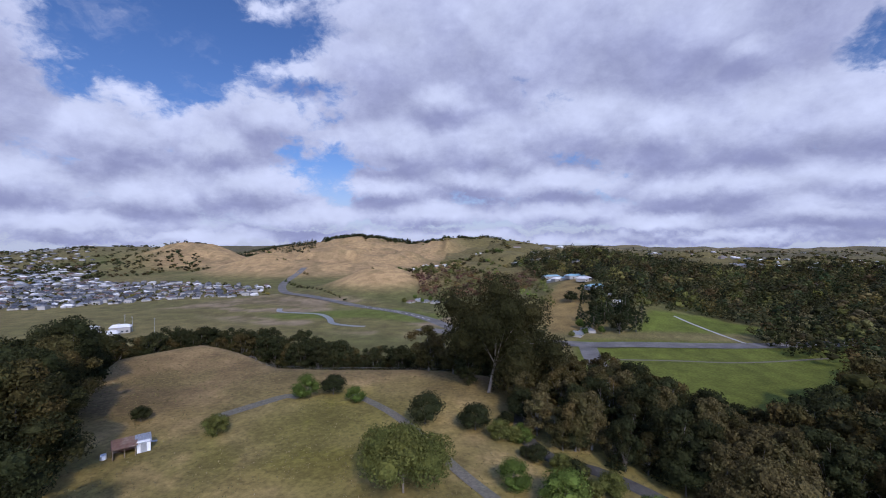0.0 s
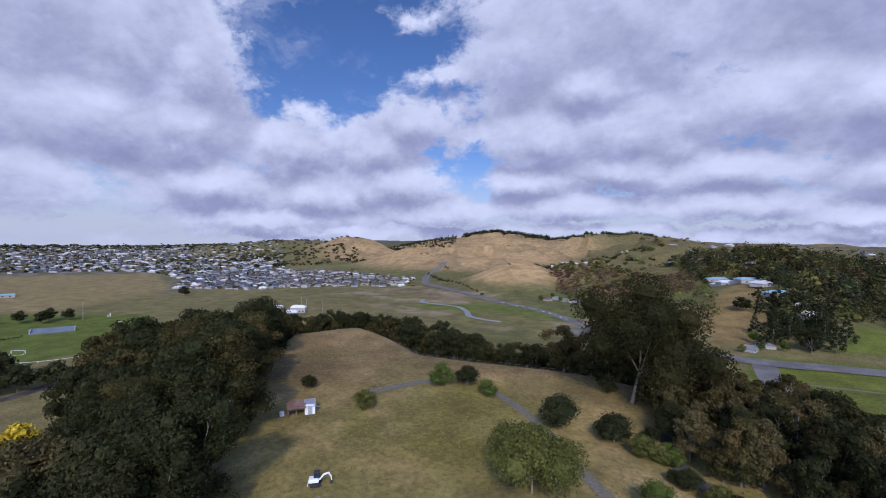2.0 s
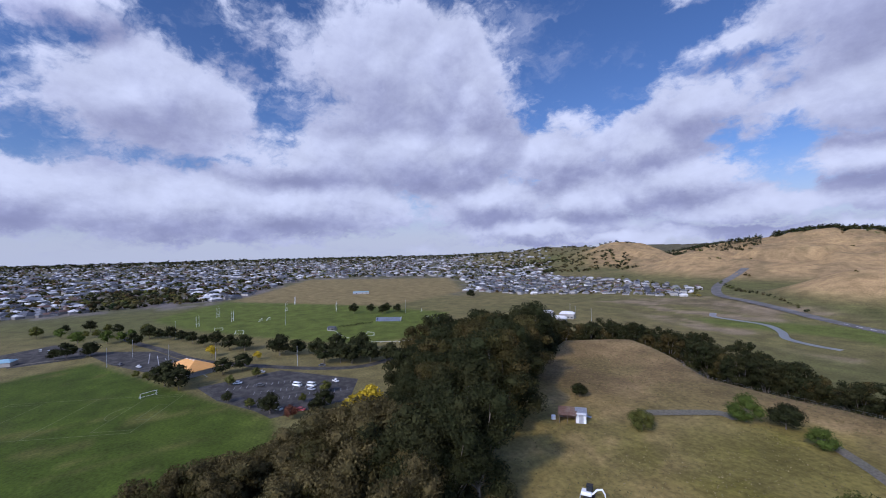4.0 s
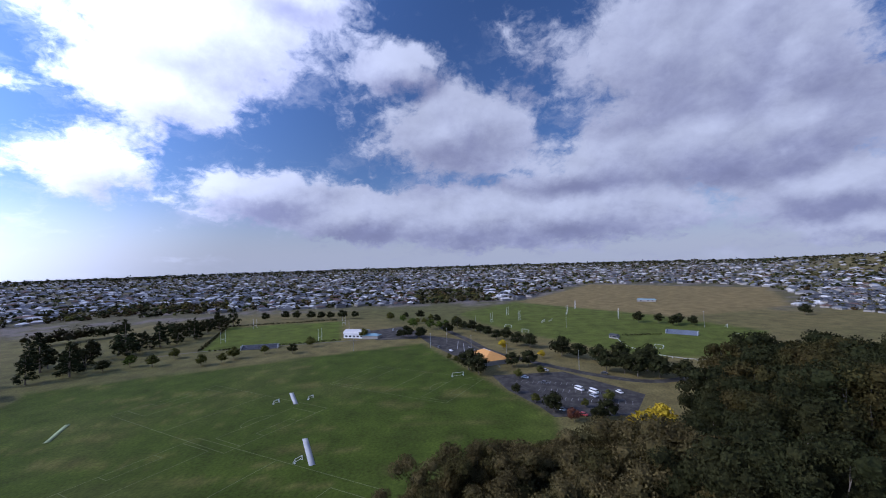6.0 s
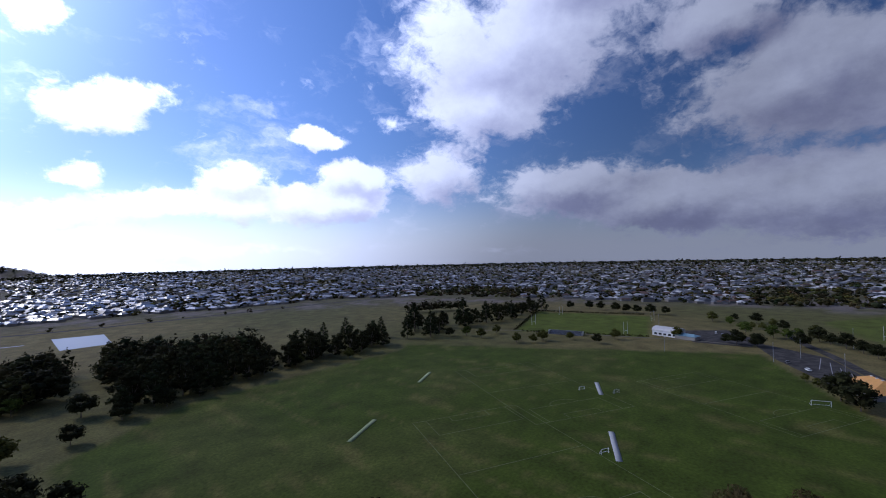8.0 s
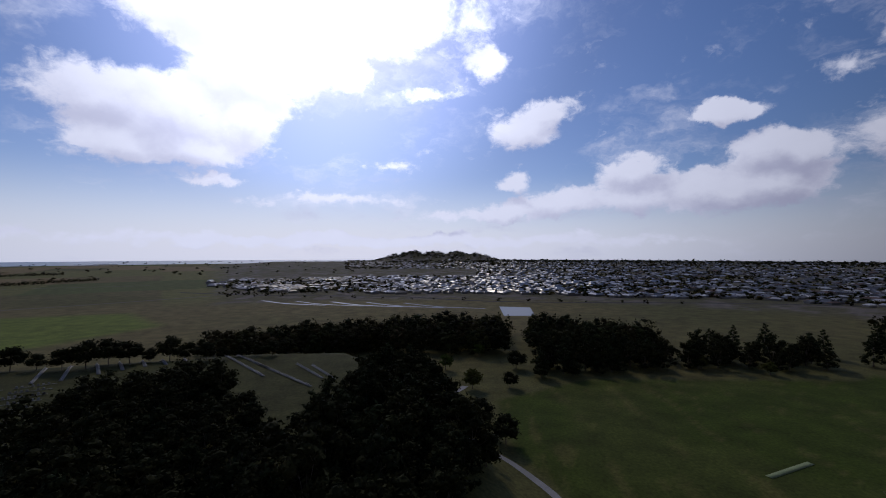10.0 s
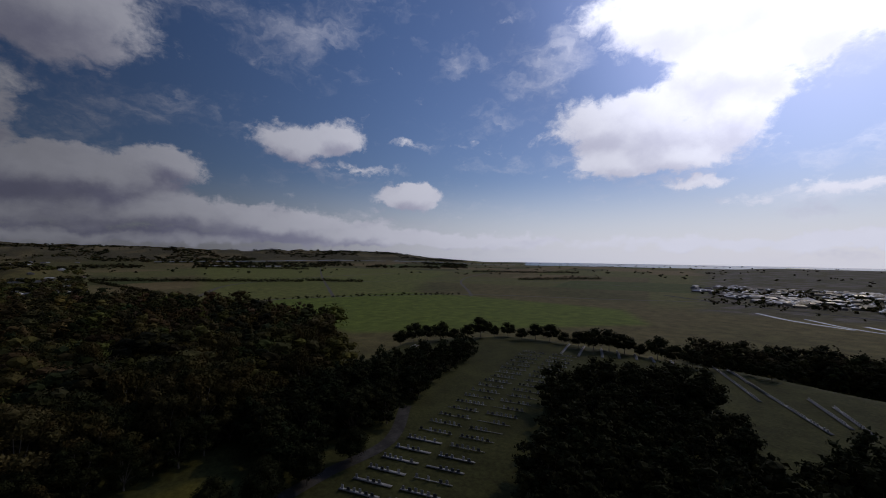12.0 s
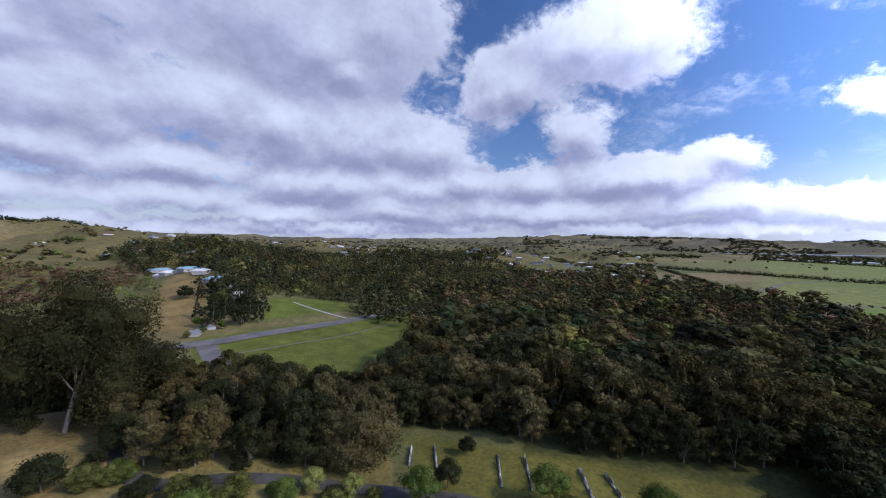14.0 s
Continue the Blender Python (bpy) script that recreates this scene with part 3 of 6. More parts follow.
M_PALEBARK = material("pale_gum_bark", (.19, .165, .14), .9, vary=.25, scale=3, second=(.12, .10, .08), spec=.2)
M_DEADWOOD = material("dead_wood", (.24, .22, .20), .9, vary=.2, scale=3, spec=.2)


bm = bmesh.new()
bmesh.ops.create_icosphere(bm, subdivisions=1, radius=1.0)
ICO_V = np.array([v.co[:] for v in bm.verts])
ICO_F = np.array([[v.index for v in f.verts] for f in bm.faces])
bm.free()
bm = bmesh.new()
bmesh.ops.create_icosphere(bm, subdivisions=2, radius=1.0)
FINE_V = np.array([v.co[:] for v in bm.verts])
FINE_F = np.array([[v.index for v in f.verts] for f in bm.faces])
bm.free()


def leaf_cloud(rng, centres, radii, count, size, droop=0.0, core=.8, cores=None, fine=True):
    """A crown: small leaf sprays round the clump centres, over rounded, uneven masses of foliage. Returns corners and triangles."""
    k = rng.choice(len(centres), count, p=radii ** 2 / (radii ** 2).sum())
    d = rng.normal(size=(count, 3))
    d[:, 2] += .15
    d /= np.linalg.norm(d, axis=1)[:, None]
    p = centres[k] + d * (radii[k] * rng.uniform(.78, 1.14, count))[:, None] * np.array([1, 1, .85])
    nrm = d * .9 + rng.normal(size=(count, 3)) * .55
    nrm /= np.linalg.norm(nrm, axis=1)[:, None]
    u = np.cross(nrm, rng.normal(size=(count, 3)))
    u /= np.linalg.norm(u, axis=1)[:, None]
    v = np.cross(nrm, u)
    s = (size * rng.uniform(.45, 1.2, count))[:, None]
    u, v = u * s, v * s * .7
    if droop:
        u[:, 2] -= droop * s[:, 0]
    corners = [np.stack([p - u - v, p + v * 1.2, p + u - v * .6], 1).reshape(-1, 3)]
    tris = [np.arange(count * 3).reshape(-1, 3)]
    ball_v, ball_f = (FINE_V, FINE_F) if fine else (ICO_V, ICO_F)
    at = count * 3
    for c, r in list(zip(centres, radii))[:cores]:
        corners.append(ball_v * rng.uniform(.66, 1.16, (len(ball_v), 1)) * r * core * np.array([1, 1, .85]) + c)
        tris.append(ball_f + at)
        at += len(ball_v)
    return np.concatenate(corners), np.concatenate(tris)


def leaf_mesh(name, verts, mat, tris=None):
    """A mesh of flat-shaded triangles."""
    tris = np.arange(len(verts)).reshape(-1, 3) if tris is None else tris
    n = len(tris)
    me = bpy.data.meshes.new(name)
    me.vertices.add(len(verts))
    me.vertices.foreach_set("co", verts.ravel())
    me.loops.add(n * 3)
    me.loops.foreach_set("vertex_index", tris.ravel().astype(np.int32))
    me.polygons.add(n)
    me.polygons.foreach_set("loop_start", np.arange(n) * 3)
    me.polygons.foreach_set("use_smooth", np.zeros(n, bool))
    me.update(calc_edges=True)
    me.materials.append(mat)
    return me


def make_tree(name, seed, kind, height, width, leaves, size, leafmat, bark, label, category="tree"):
    """A tree at the origin: a trunk with its limbs, and a crown of leaf sprays in lobes."""
    rng = np.random.RandomState(seed)
    root = new(name)
    tagged(root, label, category)
    bm = bmesh.new()
    lobes, radii = [], []
    r0 = height * .011 + .05
    w = width / 2
    if kind in ("gum", "tall"):
        fork = height * (rng.uniform(.10, .18) if kind == "gum" else rng.uniform(.24, .36))
        tube(bm, [(0, 0, -.8), (rng.uniform(-.2, .2), rng.uniform(-.2, .2), fork * .5), (0, 0, fork)], [r0 * 1.5, r0 * 1.1, r0], 7)
        for k in range(11):
            a, e = k * 2.4 + rng.uniform(-.4, .4), (k + rng.uniform(0, 1)) / 11
            reach = w * rng.uniform(.5, .8) * math.sqrt(max(.1, 1 - (1.7 * e - .75) ** 2))
            tip = np.array([math.cos(a) * reach, math.sin(a) * reach, fork + (height - fork) * (.05 + .80 * e)])
            mid = np.array([tip[0] * .42, tip[1] * .42, fork + (tip[2] - fork) * .5])
            tube(bm, [(0, 0, fork * .9), mid, tip], [r0 * .62, r0 * .38, r0 * .12], 4)
            for q in range(3):
                o = rng.normal(size=3) * w * .2
                lobes.append(tip + o)
                radii.append(w * rng.uniform(.22, .36) * (1.22 if height > 30 else 1))
                if q < 1:
                    tube(bm, [mid * .4 + tip * .6, (tip + o * .4), tip + o], [r0 * .2, r0 * .13, r0 * .05], 3)
        lobes.append(np.array([0, 0, height * .88]))
        radii.append(w * .32)
    elif kind == "pine":
        tube(bm, [(0, 0, -.8), (0, 0, height * .5), (0, 0, height * .97)], [r0 * 1.4, r0 * .8, r0 * .1], 6)
        for k in range(26):
            f = k / 25
            a = k * 2.4
            z = height * (.14 + .8 * f)
            reach = w * (1 - f) ** .8 * rng.uniform(.55, .95)
            lobes.append(np.array([math.cos(a) * reach, math.sin(a) * reach, z]))
            radii.append(w * (.34 - .2 * f))
            tube(bm, [(0, 0, z - .3), (math.cos(a) * reach, math.sin(a) * reach, z)], [r0 * .25, r0 * .06], 4)
    elif kind == "bare":
        tube(bm, [(0, 0, -.8), (.2, .1, height * .45), (.1, -.2, height * .95)], [r0 * 1.1, r0 * .7, r0 * .1], 6)
        for k in range(16):
            a, z = k * 2.4, height * rng.uniform(.25, .8)
            tip = np.array([math.cos(a) * w * rng.uniform(.4, 1), math.sin(a) * w * rng.uniform(.4, 1), z + height * rng.uniform(.05, .25)])
            tube(bm, [(0, 0, z), tip * .5 + np.array([0, 0, z * .45]), tip], [r0 * .4, r0 * .24, r0 * .06], 4)
            for q in range(3):
                tube(bm, [tip * .7 + np.array([0, 0, z * .28]), tip + rng.normal(size=3) * w * .28], [r0 * .15, r0 * .04], 3)
    else:
        fork = height * (.16 if kind == "round" else .06)
        tube(bm, [(0, 0, -.5), (0, 0, fork), (0, 0, height * .6)], [r0 * 1.4, r0, r0 * .4], 6)
        for k in range(15):
            a, e = k * 2.4 + rng.uniform(-.3, .3), rng.uniform(0, 1)
            up = fork + (height - fork) * (.22 + .58 * e)
            reach = w * .68 * math.sqrt(max(.08, 1 - (2 * e - .85) ** 2)) * rng.uniform(.75, 1.1)
            tip = np.array([math.cos(a) * reach, math.sin(a) * reach, up])
            lobes.append(tip)
            radii.append(w * rng.uniform(.3, .46))
            tube(bm, [(0, 0, fork + (up - fork) * .3), tip], [r0 * .4, r0 * .08], 4)
        lobes.append(np.array([0, 0, height * .8]))
        radii.append(w * .4)
    part("trunk", bm, bark, root)
    if leaves:
        verts, tris = leaf_cloud(rng, np.array(lobes), np.array(radii), leaves, size, .3 if kind in ("gum", "tall") else 0, .6 if kind in ("gum", "tall", "pine") else .66)
        part("crown", leaf_mesh("crown", verts, leafmat, tris), None, root)
    return root


BIN = []


def master(*args, **more):
    ob = make_tree(*args, **more)
    BIN.append(ob)
    return ob


GUMS = [master("gum_tree", 10 + k, "gum", 22, w, 4500, .42, mat, M_PALEBARK, lab) for k, (w, mat, lab) in enumerate((
    (14, L_GUM, "tall gum tree with olive crown and pale limbs"), (13, L_RUST, "gum tree with brownish crown and pale bark"), (15, L_DARK, "tall dark evergreen tree with dense crown"),
    (13, L_GUM, "slender olive gum tree with pale bark")))]
GUMS_NEAR = [master("gum_tree", 20 + k, "gum", 22, w, 15000, .235, mat, M_PALEBARK, lab) for k, (w, mat, lab) in enumerate((
    (14, L_RUST, "gum tree with brownish crown below the knoll"), (14, L_GUM, "olive gum tree below the knoll"), (15, L_DARK, "dark evergreen tree with dense crown below the knoll")))]
GUMS_MID = [master("woodland_tree", 30 + k, "gum", 22, w, 3800, .42, mat, M_PALEBARK, lab) for k, (w, mat, lab) in enumerate((
    (14, L_GUM, "olive gum tree in the woodland"), (13, L_RUST, "brown-leaved gum tree in the woodland"), (15, L_DARK, "dark evergreen tree in the woodland"), (13, L_DARK, "dark slender woodland tree")))]
EVERGREENS = [master("evergreen_tree", 40 + k, "gum", 22, w, 800, .72, mat, M_BARK, lab) for k, (w, mat, lab) in enumerate((
    (16, L_DARK, "dark broad evergreen tree near the cemetery"), (14, L_DARK, "dark evergreen tree near the cemetery"), (13, L_PINE, "blackish conifer near the cemetery")))]
ROUNDS = [master("park_tree", 50 + k, "round", 9, w, 4200, .19, mat, M_BARK, lab) for k, (w, mat, lab) in enumerate((
    (9, L_GREEN, "round green park tree on the grass"), (8, L_OLIVE, "olive green park tree with rounded crown"), (7.5, L_PALE, "pale green small tree on the grass"), (8.5, L_DARK, "dark green rounded tree")))]
ROUNDS_MID = [master("park_tree", 60 + k, "round", 9, w, 600, .46, mat, M_BARK, lab) for k, (w, mat, lab) in enumerate((
    (9, L_DARK, "dark green park tree beside the playing field"), (8, L_OLIVE, "olive park tree beside the playing field"), (8.5, L_GREEN, "green park tree beside the playing field")))]
SHRUBS = [master("shrub", 70 + k, "shrub", 4.2, w, 3400, .11, mat, M_BARK, lab, "shrub") for k, (w, mat, lab) in enumerate((
    (5.2, L_GREEN, "dense green shrub on the grass"), (4.8, L_DARK, "dark green shrub on the grass"), (5, L_OLIVE, "olive rounded shrub on dry grass")))]
PINES = [master("pine_tree", 80 + k, "pine", 17, 8.5, 900, .42, L_PINE, M_BARK, "dark conical pine tree") for k in range(2)]
YELLOWS = [master("autumn_tree", 90, "round", 9, 8, 1200, .34, L_YELLOW, M_BARK, "tree with bright yellow autumn leaves")]
REDS = [master("autumn_tree", 91, "round", 9, 9, 800, .4, L_RED, M_BARK, "tree with rusty red autumn leaves")]
BARES = [master("bare_tree", 95, "bare", 13, 8, 0, .5, None, M_DEADWOOD, "bare pale dead tree with spreading branches")]
PLACED = []


def plant(kind, x, y, height, rng, group="", spread=1.0, sink=0.0):
    src = kind[rng.randint(len(kind))]
    base = {"gum_tree": 22, "woodland_tree": 22, "evergreen_tree": 22, "park_tree": 9, "shrub": 4.2, "pine_tree": 17, "autumn_tree": 9, "bare_tree": 13}[src.name.split(".")[0]]
    s = height / base
    ob = copy_thing(src, Matrix.LocRotScale((x, y, ground_z(x, y) - sink), Euler((rng.uniform(-.05, .05), rng.uniform(-.05, .05), rng.uniform(0, 6.28))), None))
    ob.scale = (s * spread * rng.uniform(.92, 1.1), s * spread * rng.uniform(.92, 1.1), s)
    if group:
        tagged(ob, group=group)
    PLACED.append((x, y))
    return ob


def scatter(poly, spacing, rng, jitter=.42, hole=()):
    xs, ys = [p[0] for p in poly], [p[1] for p in poly]
    out = []
    row = 0
    y = min(ys)
    while y < max(ys):
        x = min(xs) + (row % 2) * spacing / 2
        while x < max(xs):
            px, py = x + rng.uniform(-jitter, jitter) * spacing, y + rng.uniform(-jitter, jitter) * spacing
            if inside(poly, [px], [py])[0] and not any(inside(h, [px], [py])[0] for h in hole):
                out.append((px, py))
            x += spacing
        y += spacing * .87
        row += 1
    return out


ROADSIDE = [(float(p[0]), float(p[1])) for p in spline(DRIVE, 3)]


def wood(poly, spacing, kinds, low, high, seed, group, spread=1.0, hole=()):
    rng = np.random.RandomState(seed)
    for x, y in scatter(poly, spacing, rng, hole=hole):
        if min(math.hypot(x - a, y - b) for a, b in ROADSIDE) < 3.4:
            continue
        plant(kinds, x, y, rng.uniform(low, high), rng, group, spread)


WEST_BELT = [(-124, 138), (-164, 192), (-205, 196), (-200, 130), (-158, 84)]
WEST_NEAR = [(-58, 46), (-83, 84), (-124, 138), (-150, 90), (-106, 52), (-85, 38)]
WEST_LOW = [(-58, 44), (-112, 52), (-122, 24), (-104, -14), (-84, -22), (-62, 6)]
NORTH_LINE = [(-196, 205), (-166, 250), (-112, 252), (-70, 208), (0, 190), (36, 178), (44, 196), (0, 214), (-60, 236), (-108, 276), (-172, 284), (-222, 222)]
EAST_BELT = [(26, 138), (27, 112), (33, 102), (46, 95), (66, 82), (92, 92), (112, 108), (92, 150), (44, 168)]
FOREST_NEAR = [(92, 108), (112, 64), (128, 34), (142, 6), (170, -18), (240, -62), (330, -66), (340, 40), (300, 150), (240, 230), (190, 190), (150, 160), (112, 140)]
FOREST_FAR = [(340, -66), (430, -100), (560, -30), (640, 40), (760, 160), (700, 380), (420, 380), (300, 320), (300, 150), (340, 40)]
SOUTH_WOOD = [(-120, -300), (-30, -292), (60, -300), (110, -286), (130, -330), (60, -380), (-60, -390), (-160, -345)]
SOUTH_PARK = [(-60, -262), (-20, -215), (10, -170), (30, -130), (60, -170), (60, -290), (-20, -290)]
CEM_TREES = [(62, -52), (80, -66), (122, -104), (136, -129), (131, -162), (109, -172), (92, -160), (92, -130), (84, -96), (58, -70)]
CEM_FILL = [(60, -50), (74, -54), (84, -90), (92, -130), (70, -146), (52, -112), (36, -62)]
CEM_EAST = [(118, -12), (128, -30), (147, -57), (172, -89), (207, -131), (220, -126), (204, -85), (194, -46), (182, -10), (140, 0)]
CEM_LOW = [(30, -70), (46, -100), (48, -132), (44, -200), (24, -214), (6, -176), (-6, -132), (-2, -98), (10, -76)]


TEMPLATES = {}


def template(key, count, size, seed):
    """The leaf sprays of one distant crown, one unit high."""
    if (key, count, seed) not in TEMPLATES:
        rng = np.random.RandomState(seed)
        lobes, radii = [], []
        for k in (6, 2, 9, 4, 11, 0, 7, 3, 10, 5, 1, 8):
            e, a = (k + .5) / 12, k * 2.4
            if key == "pine":
                r, z = .24 * (1 - e), .12 + .82 * e
                rad = .16 * (1.15 - e)
            else:
                r, z = .24 * math.sqrt(max(.1, 1 - (1.8 * e - .8) ** 2)), (.2 if count > 40 else .06) + .66 * e
                rad = (.14 if count > 200 else .15 if count > 40 else .19) * rng.uniform(.75, 1.35)
            lobes.append((math.cos(a) * r, math.sin(a) * r, z))
            radii.append(rad)
        TEMPLATES[key, count, seed] = leaf_cloud(rng, np.array(lobes), np.array(radii), count, size, 0, .68 if count > 100 else 1.15, max(2, min(12, count // 30)), count > 100)
    return TEMPLATES[key, count, seed]


PALETTE = [(.055, .043, .016), (.080, .054, .024), (.031, .030, .011), (.070, .064, .018), (.022, .025, .010), (.065, .074, .018), (.074, .040, .024)]
L_FAR = material("distant_leaves", (1, 1, 1), .95, vary=.15, scale=.3, island=.35, attribute="cover", spec=.05)


def far_wood(name, spots, label, category="woodland"):
    """Many distant trees as one object. spots: x, y, height, width factor, kind of crown, sprays, tint."""
    blocks, tints, tris, at = [], [], [], 0
    rng = np.random.RandomState(len(spots))
    zs = land(np.array([s[0] for s in spots]), np.array([s[1] for s in spots]))
    for (x, y, h, wide, key, count, m), z in zip(spots, zs):
        v, f = template(key, count, .56 / math.sqrt(count), rng.randint(5))
        a = rng.uniform(0, 6.28)
        c, s = math.cos(a), math.sin(a)
        p = np.empty_like(v)
        p[:, 0] = x + (v[:, 0] * c - v[:, 1] * s) * h * wide
        p[:, 1] = y + (v[:, 0] * s + v[:, 1] * c) * h * wide
        p[:, 2] = z + v[:, 2] * h
        blocks.append(p)
        tris.append(f + at)
        at += len(v)
        tints.append(np.tile(np.append(np.array(PALETTE[m]) * rng.uniform(.5, 1.7) * rng.uniform(.85, 1.15, 3), 1.0), (len(v), 1)))
    me = leaf_mesh(name, np.concatenate(blocks), L_FAR, np.concatenate(tris))
    me.color_attributes.new("cover", "FLOAT_COLOR", "POINT").data.foreach_set("color", np.concatenate(tints).ravel())
    return tagged(new(name, me), label, category, kind="stuff")


# ---- roads, paths and field markings ----
ribbon("road", [(-20, 362), (20, 335), (60, 312), (103, 297), (133, 296), (188, 295), (234, 299), (292, 306), (360, 330), (430, 345)], 15, M_ROAD, .12, "grey two-lane main road with worn lane marks", "road")
ribbon("road_side", [(103, 297), (97, 270), (92, 243), (84, 215), (66, 190)], 12, M_ROAD, .16, "grey side road joining the main road", "road")
ribbon("road_valley", [(20, 335), (-12, 403), (-46, 451), (-114, 507), (-189, 577), (-243, 638), (-290, 760), (-300, 900)], 13, M_ROAD, .14, "valley road below the golden hills", "road")
ribbon("path_green", [(214, 384), (218, 353), (221, 321), (222, 304)], 2.5, M_CONCRETE, .12, "pale footpath across the green slope", "path")
ribbon("path_lower", [(100, 262), (144, 259), (187, 256), (252, 267)], 2.5, M_GRAVEL, .12, "gravel footpath across the grass", "path")
ribbon("drive", DRIVE, 4.4, M_ASPHALT, .14, "dark asphalt drive winding through the trees", "road", step=3)
ribbon("gravel_track", [(-66, 121), (-59, 130), (-52, 138), (-47, 137)], 4.2, M_GRAVEL, .14, "grey gravel patch on the knoll", "path", step=3)
ribbon("grass_track", [(-30, 140), (-26, 136), (-16, 125), (-6, 110), (2, 95), (8, 86), (15, 77), (24, 64), (34, 52)], 3.0, M_GRAVEL, .14, "grey gravel track over the knoll", "path", step=3)
ribbon("park_path", [(10, -150), (-8, -146), (-17, -142), (-24, -133), (-29, -123), (-33, -110), (-36, -90)], 2.6, M_CONCRETE, .12, "pale curving footpath beside the playing field", "path", step=3)
ribbon("park_path_upper", [(16, -206), (10, -210), (2, -218), (-2, -226)], 3.4, M_CONCRETE, .14, "short pale path among the park trees", "path", step=3)
ribbon("stream", [(-188, 478), (-178, 455), (-159, 448), (-132, 440), (-114, 415), (-103, 388), (-85, 376), (-70, 372)], 6, M_WATER, .15, "narrow winding stream shining in the valley", "stream")
ribbon("park_road", [(-470, -20), (-420, -6), (-380, 9), (-342, 21), (-317, 33), (-299, 46), (-274, 66), (-252, 88), (-240, 112), (-250, 150)], 6.5, M_ASPHALT, .1, "park road beside the car park", "road")
ribbon("lane_rugby", [(-389, -36), (-392, -60), (-384, -100), (-352, -215), (-330, -250)], 3, M_GRAVEL, .1, "gravel lane along the playing field", "path")
ribbon("road_south", [(520, -740), (347, -700), (119, -690), (-64, -625), (-368, -620), (-560, -590)], 9, M_ASPHALT, .14, "road along the edge of the housing estate", "road", step=20)
ribbon("river", [polar(278, 2750), polar(268, 2850), polar(258, 3000), polar(246, 3100), polar(236, 3300), polar(226, 3600), polar(214, 3900)], 70, M_WATER, 1.2, "broad pale river across the far plain", "river", step=90)
ribbon("road_plain", [(640, -30), (700, -60), (705, -230), (670, -390), (520, -560), (420, -690)], 7, M_GRAVEL, .14, "farm road across the plain", "road", step=20)
ribbon("road_plain_far", [(760, 60), (1130, -40), (1500, -500), (1700, -1100)], 9, M_GRAVEL, .16, "pale farm road far across the plain", "road", step=40)
for pts in (((700, -150), (1400, -260), (2300, -420)), ((640, -380), (1200, -700), (2000, -1500)), ((1100, -200), (1000, -700), (700, -900))):
    ribbon("farm_track", pts, 6, M_GRAVEL, .16, "pale farm track between fields", "path", step=40)
sheet("car_park", [(-259, 22), (-264, 67), (-218, 97), (-190, 80), (-190, 44), (-204, 40), (-230, 28)], M_ASPHALT, .09, "grey asphalt car park with tree islands", "car park")
sheet("car_park_upper", [(-412, -40), (-352, -20), (-296, 8), (-309, 27), (-376, 6)], M_ASPHALT, .09, "grey asphalt car park beside the field", "car park")
sheet("car_park_club", [(-436, -93), (-459, -61), (-419, -33), (-386, -37), (-384, -74)], M_ASPHALT, .09, "grey asphalt car park by the clubhouse", "car park")
sheet("wet_yard", [(-50, -566), (-90, -558), (-84, -484), (-48, -482)], M_WATER, .25, "shining wet yard beyond the wood", "pond")
for k in range(5):
    x = -90 + 55 * k
    ribbon("wet_furrow", [(x + 60, -545 - 6 * k), (x + 120, -560 - 6 * k), (x + 175, -600 - 5 * k)], 4 + k % 3, M_WATER, .2, "strip of shallow water on the flat field", "puddle", step=15)

for k, (name, a, b, mat, lab) in enumerate((("cricket_pitch", (-172, -63), (-149, -52), M_TURF, "pale grey artificial cricket strip on the grass"), ("cricket_pitch", (-233, -93), (-214, -83), M_TURF, "pale grey artificial cricket strip on the grass"),
                                            ("cricket_pitch", (-99, -139), (-120, -149), M_GREENTURF, "worn green cricket strip on the grass"), ("cricket_pitch", (-172, -173), (-192, -183), M_GREENTURF, "worn green cricket strip on the grass"))):
    ribbon(name, [a, b], 2.2, mat, .09, lab, "cricket pitch", kind="", step=4, thick=.03)


def field_line(pts, width=.32):
    ribbon("field_line", pts, width, M_WORN_LINE, .10, "faded line marking on the playing field", "line", step=8)


# faded football markings, laid out as rectangles on the grass
def pitch_lines(cx, cy, turn, long, wide):
    c, s = math.cos(radians(turn)), math.sin(radians(turn))
    P = lambda u, v: (cx + c * u - s * v, cy + s * u + c * v)
    a, b = long / 2, wide / 2
    for p, q in (((-a, -b), (a, -b)), ((a, -b), (a, b)), ((a, b), (-a, b)), ((-a, b), (-a, -b)), ((0, -b), (0, b))):
        field_line([P(*p), P(*q)])
    for e in (-1, 1):
        for d, w in ((16.5, 20), (5.5, 9)):
            field_line([P(e * a, -w), P(e * (a - d), -w)])
            field_line([P(e * a, w), P(e * (a - d), w)])
            field_line([P(e * (a - d), -w), P(e * (a - d), w)])
    field_line([P(a - 16.5 - 5 * math.cos(t), 8 * math.sin(t)) for t in [k * .39 - 1.57 for k in range(9)]])


pitch_lines(-130, -78, 64, 96, 52)
pitch_lines(-205, -118, 62, 92, 54)
pitch_lines(-250, -30, 62, 80, 46)

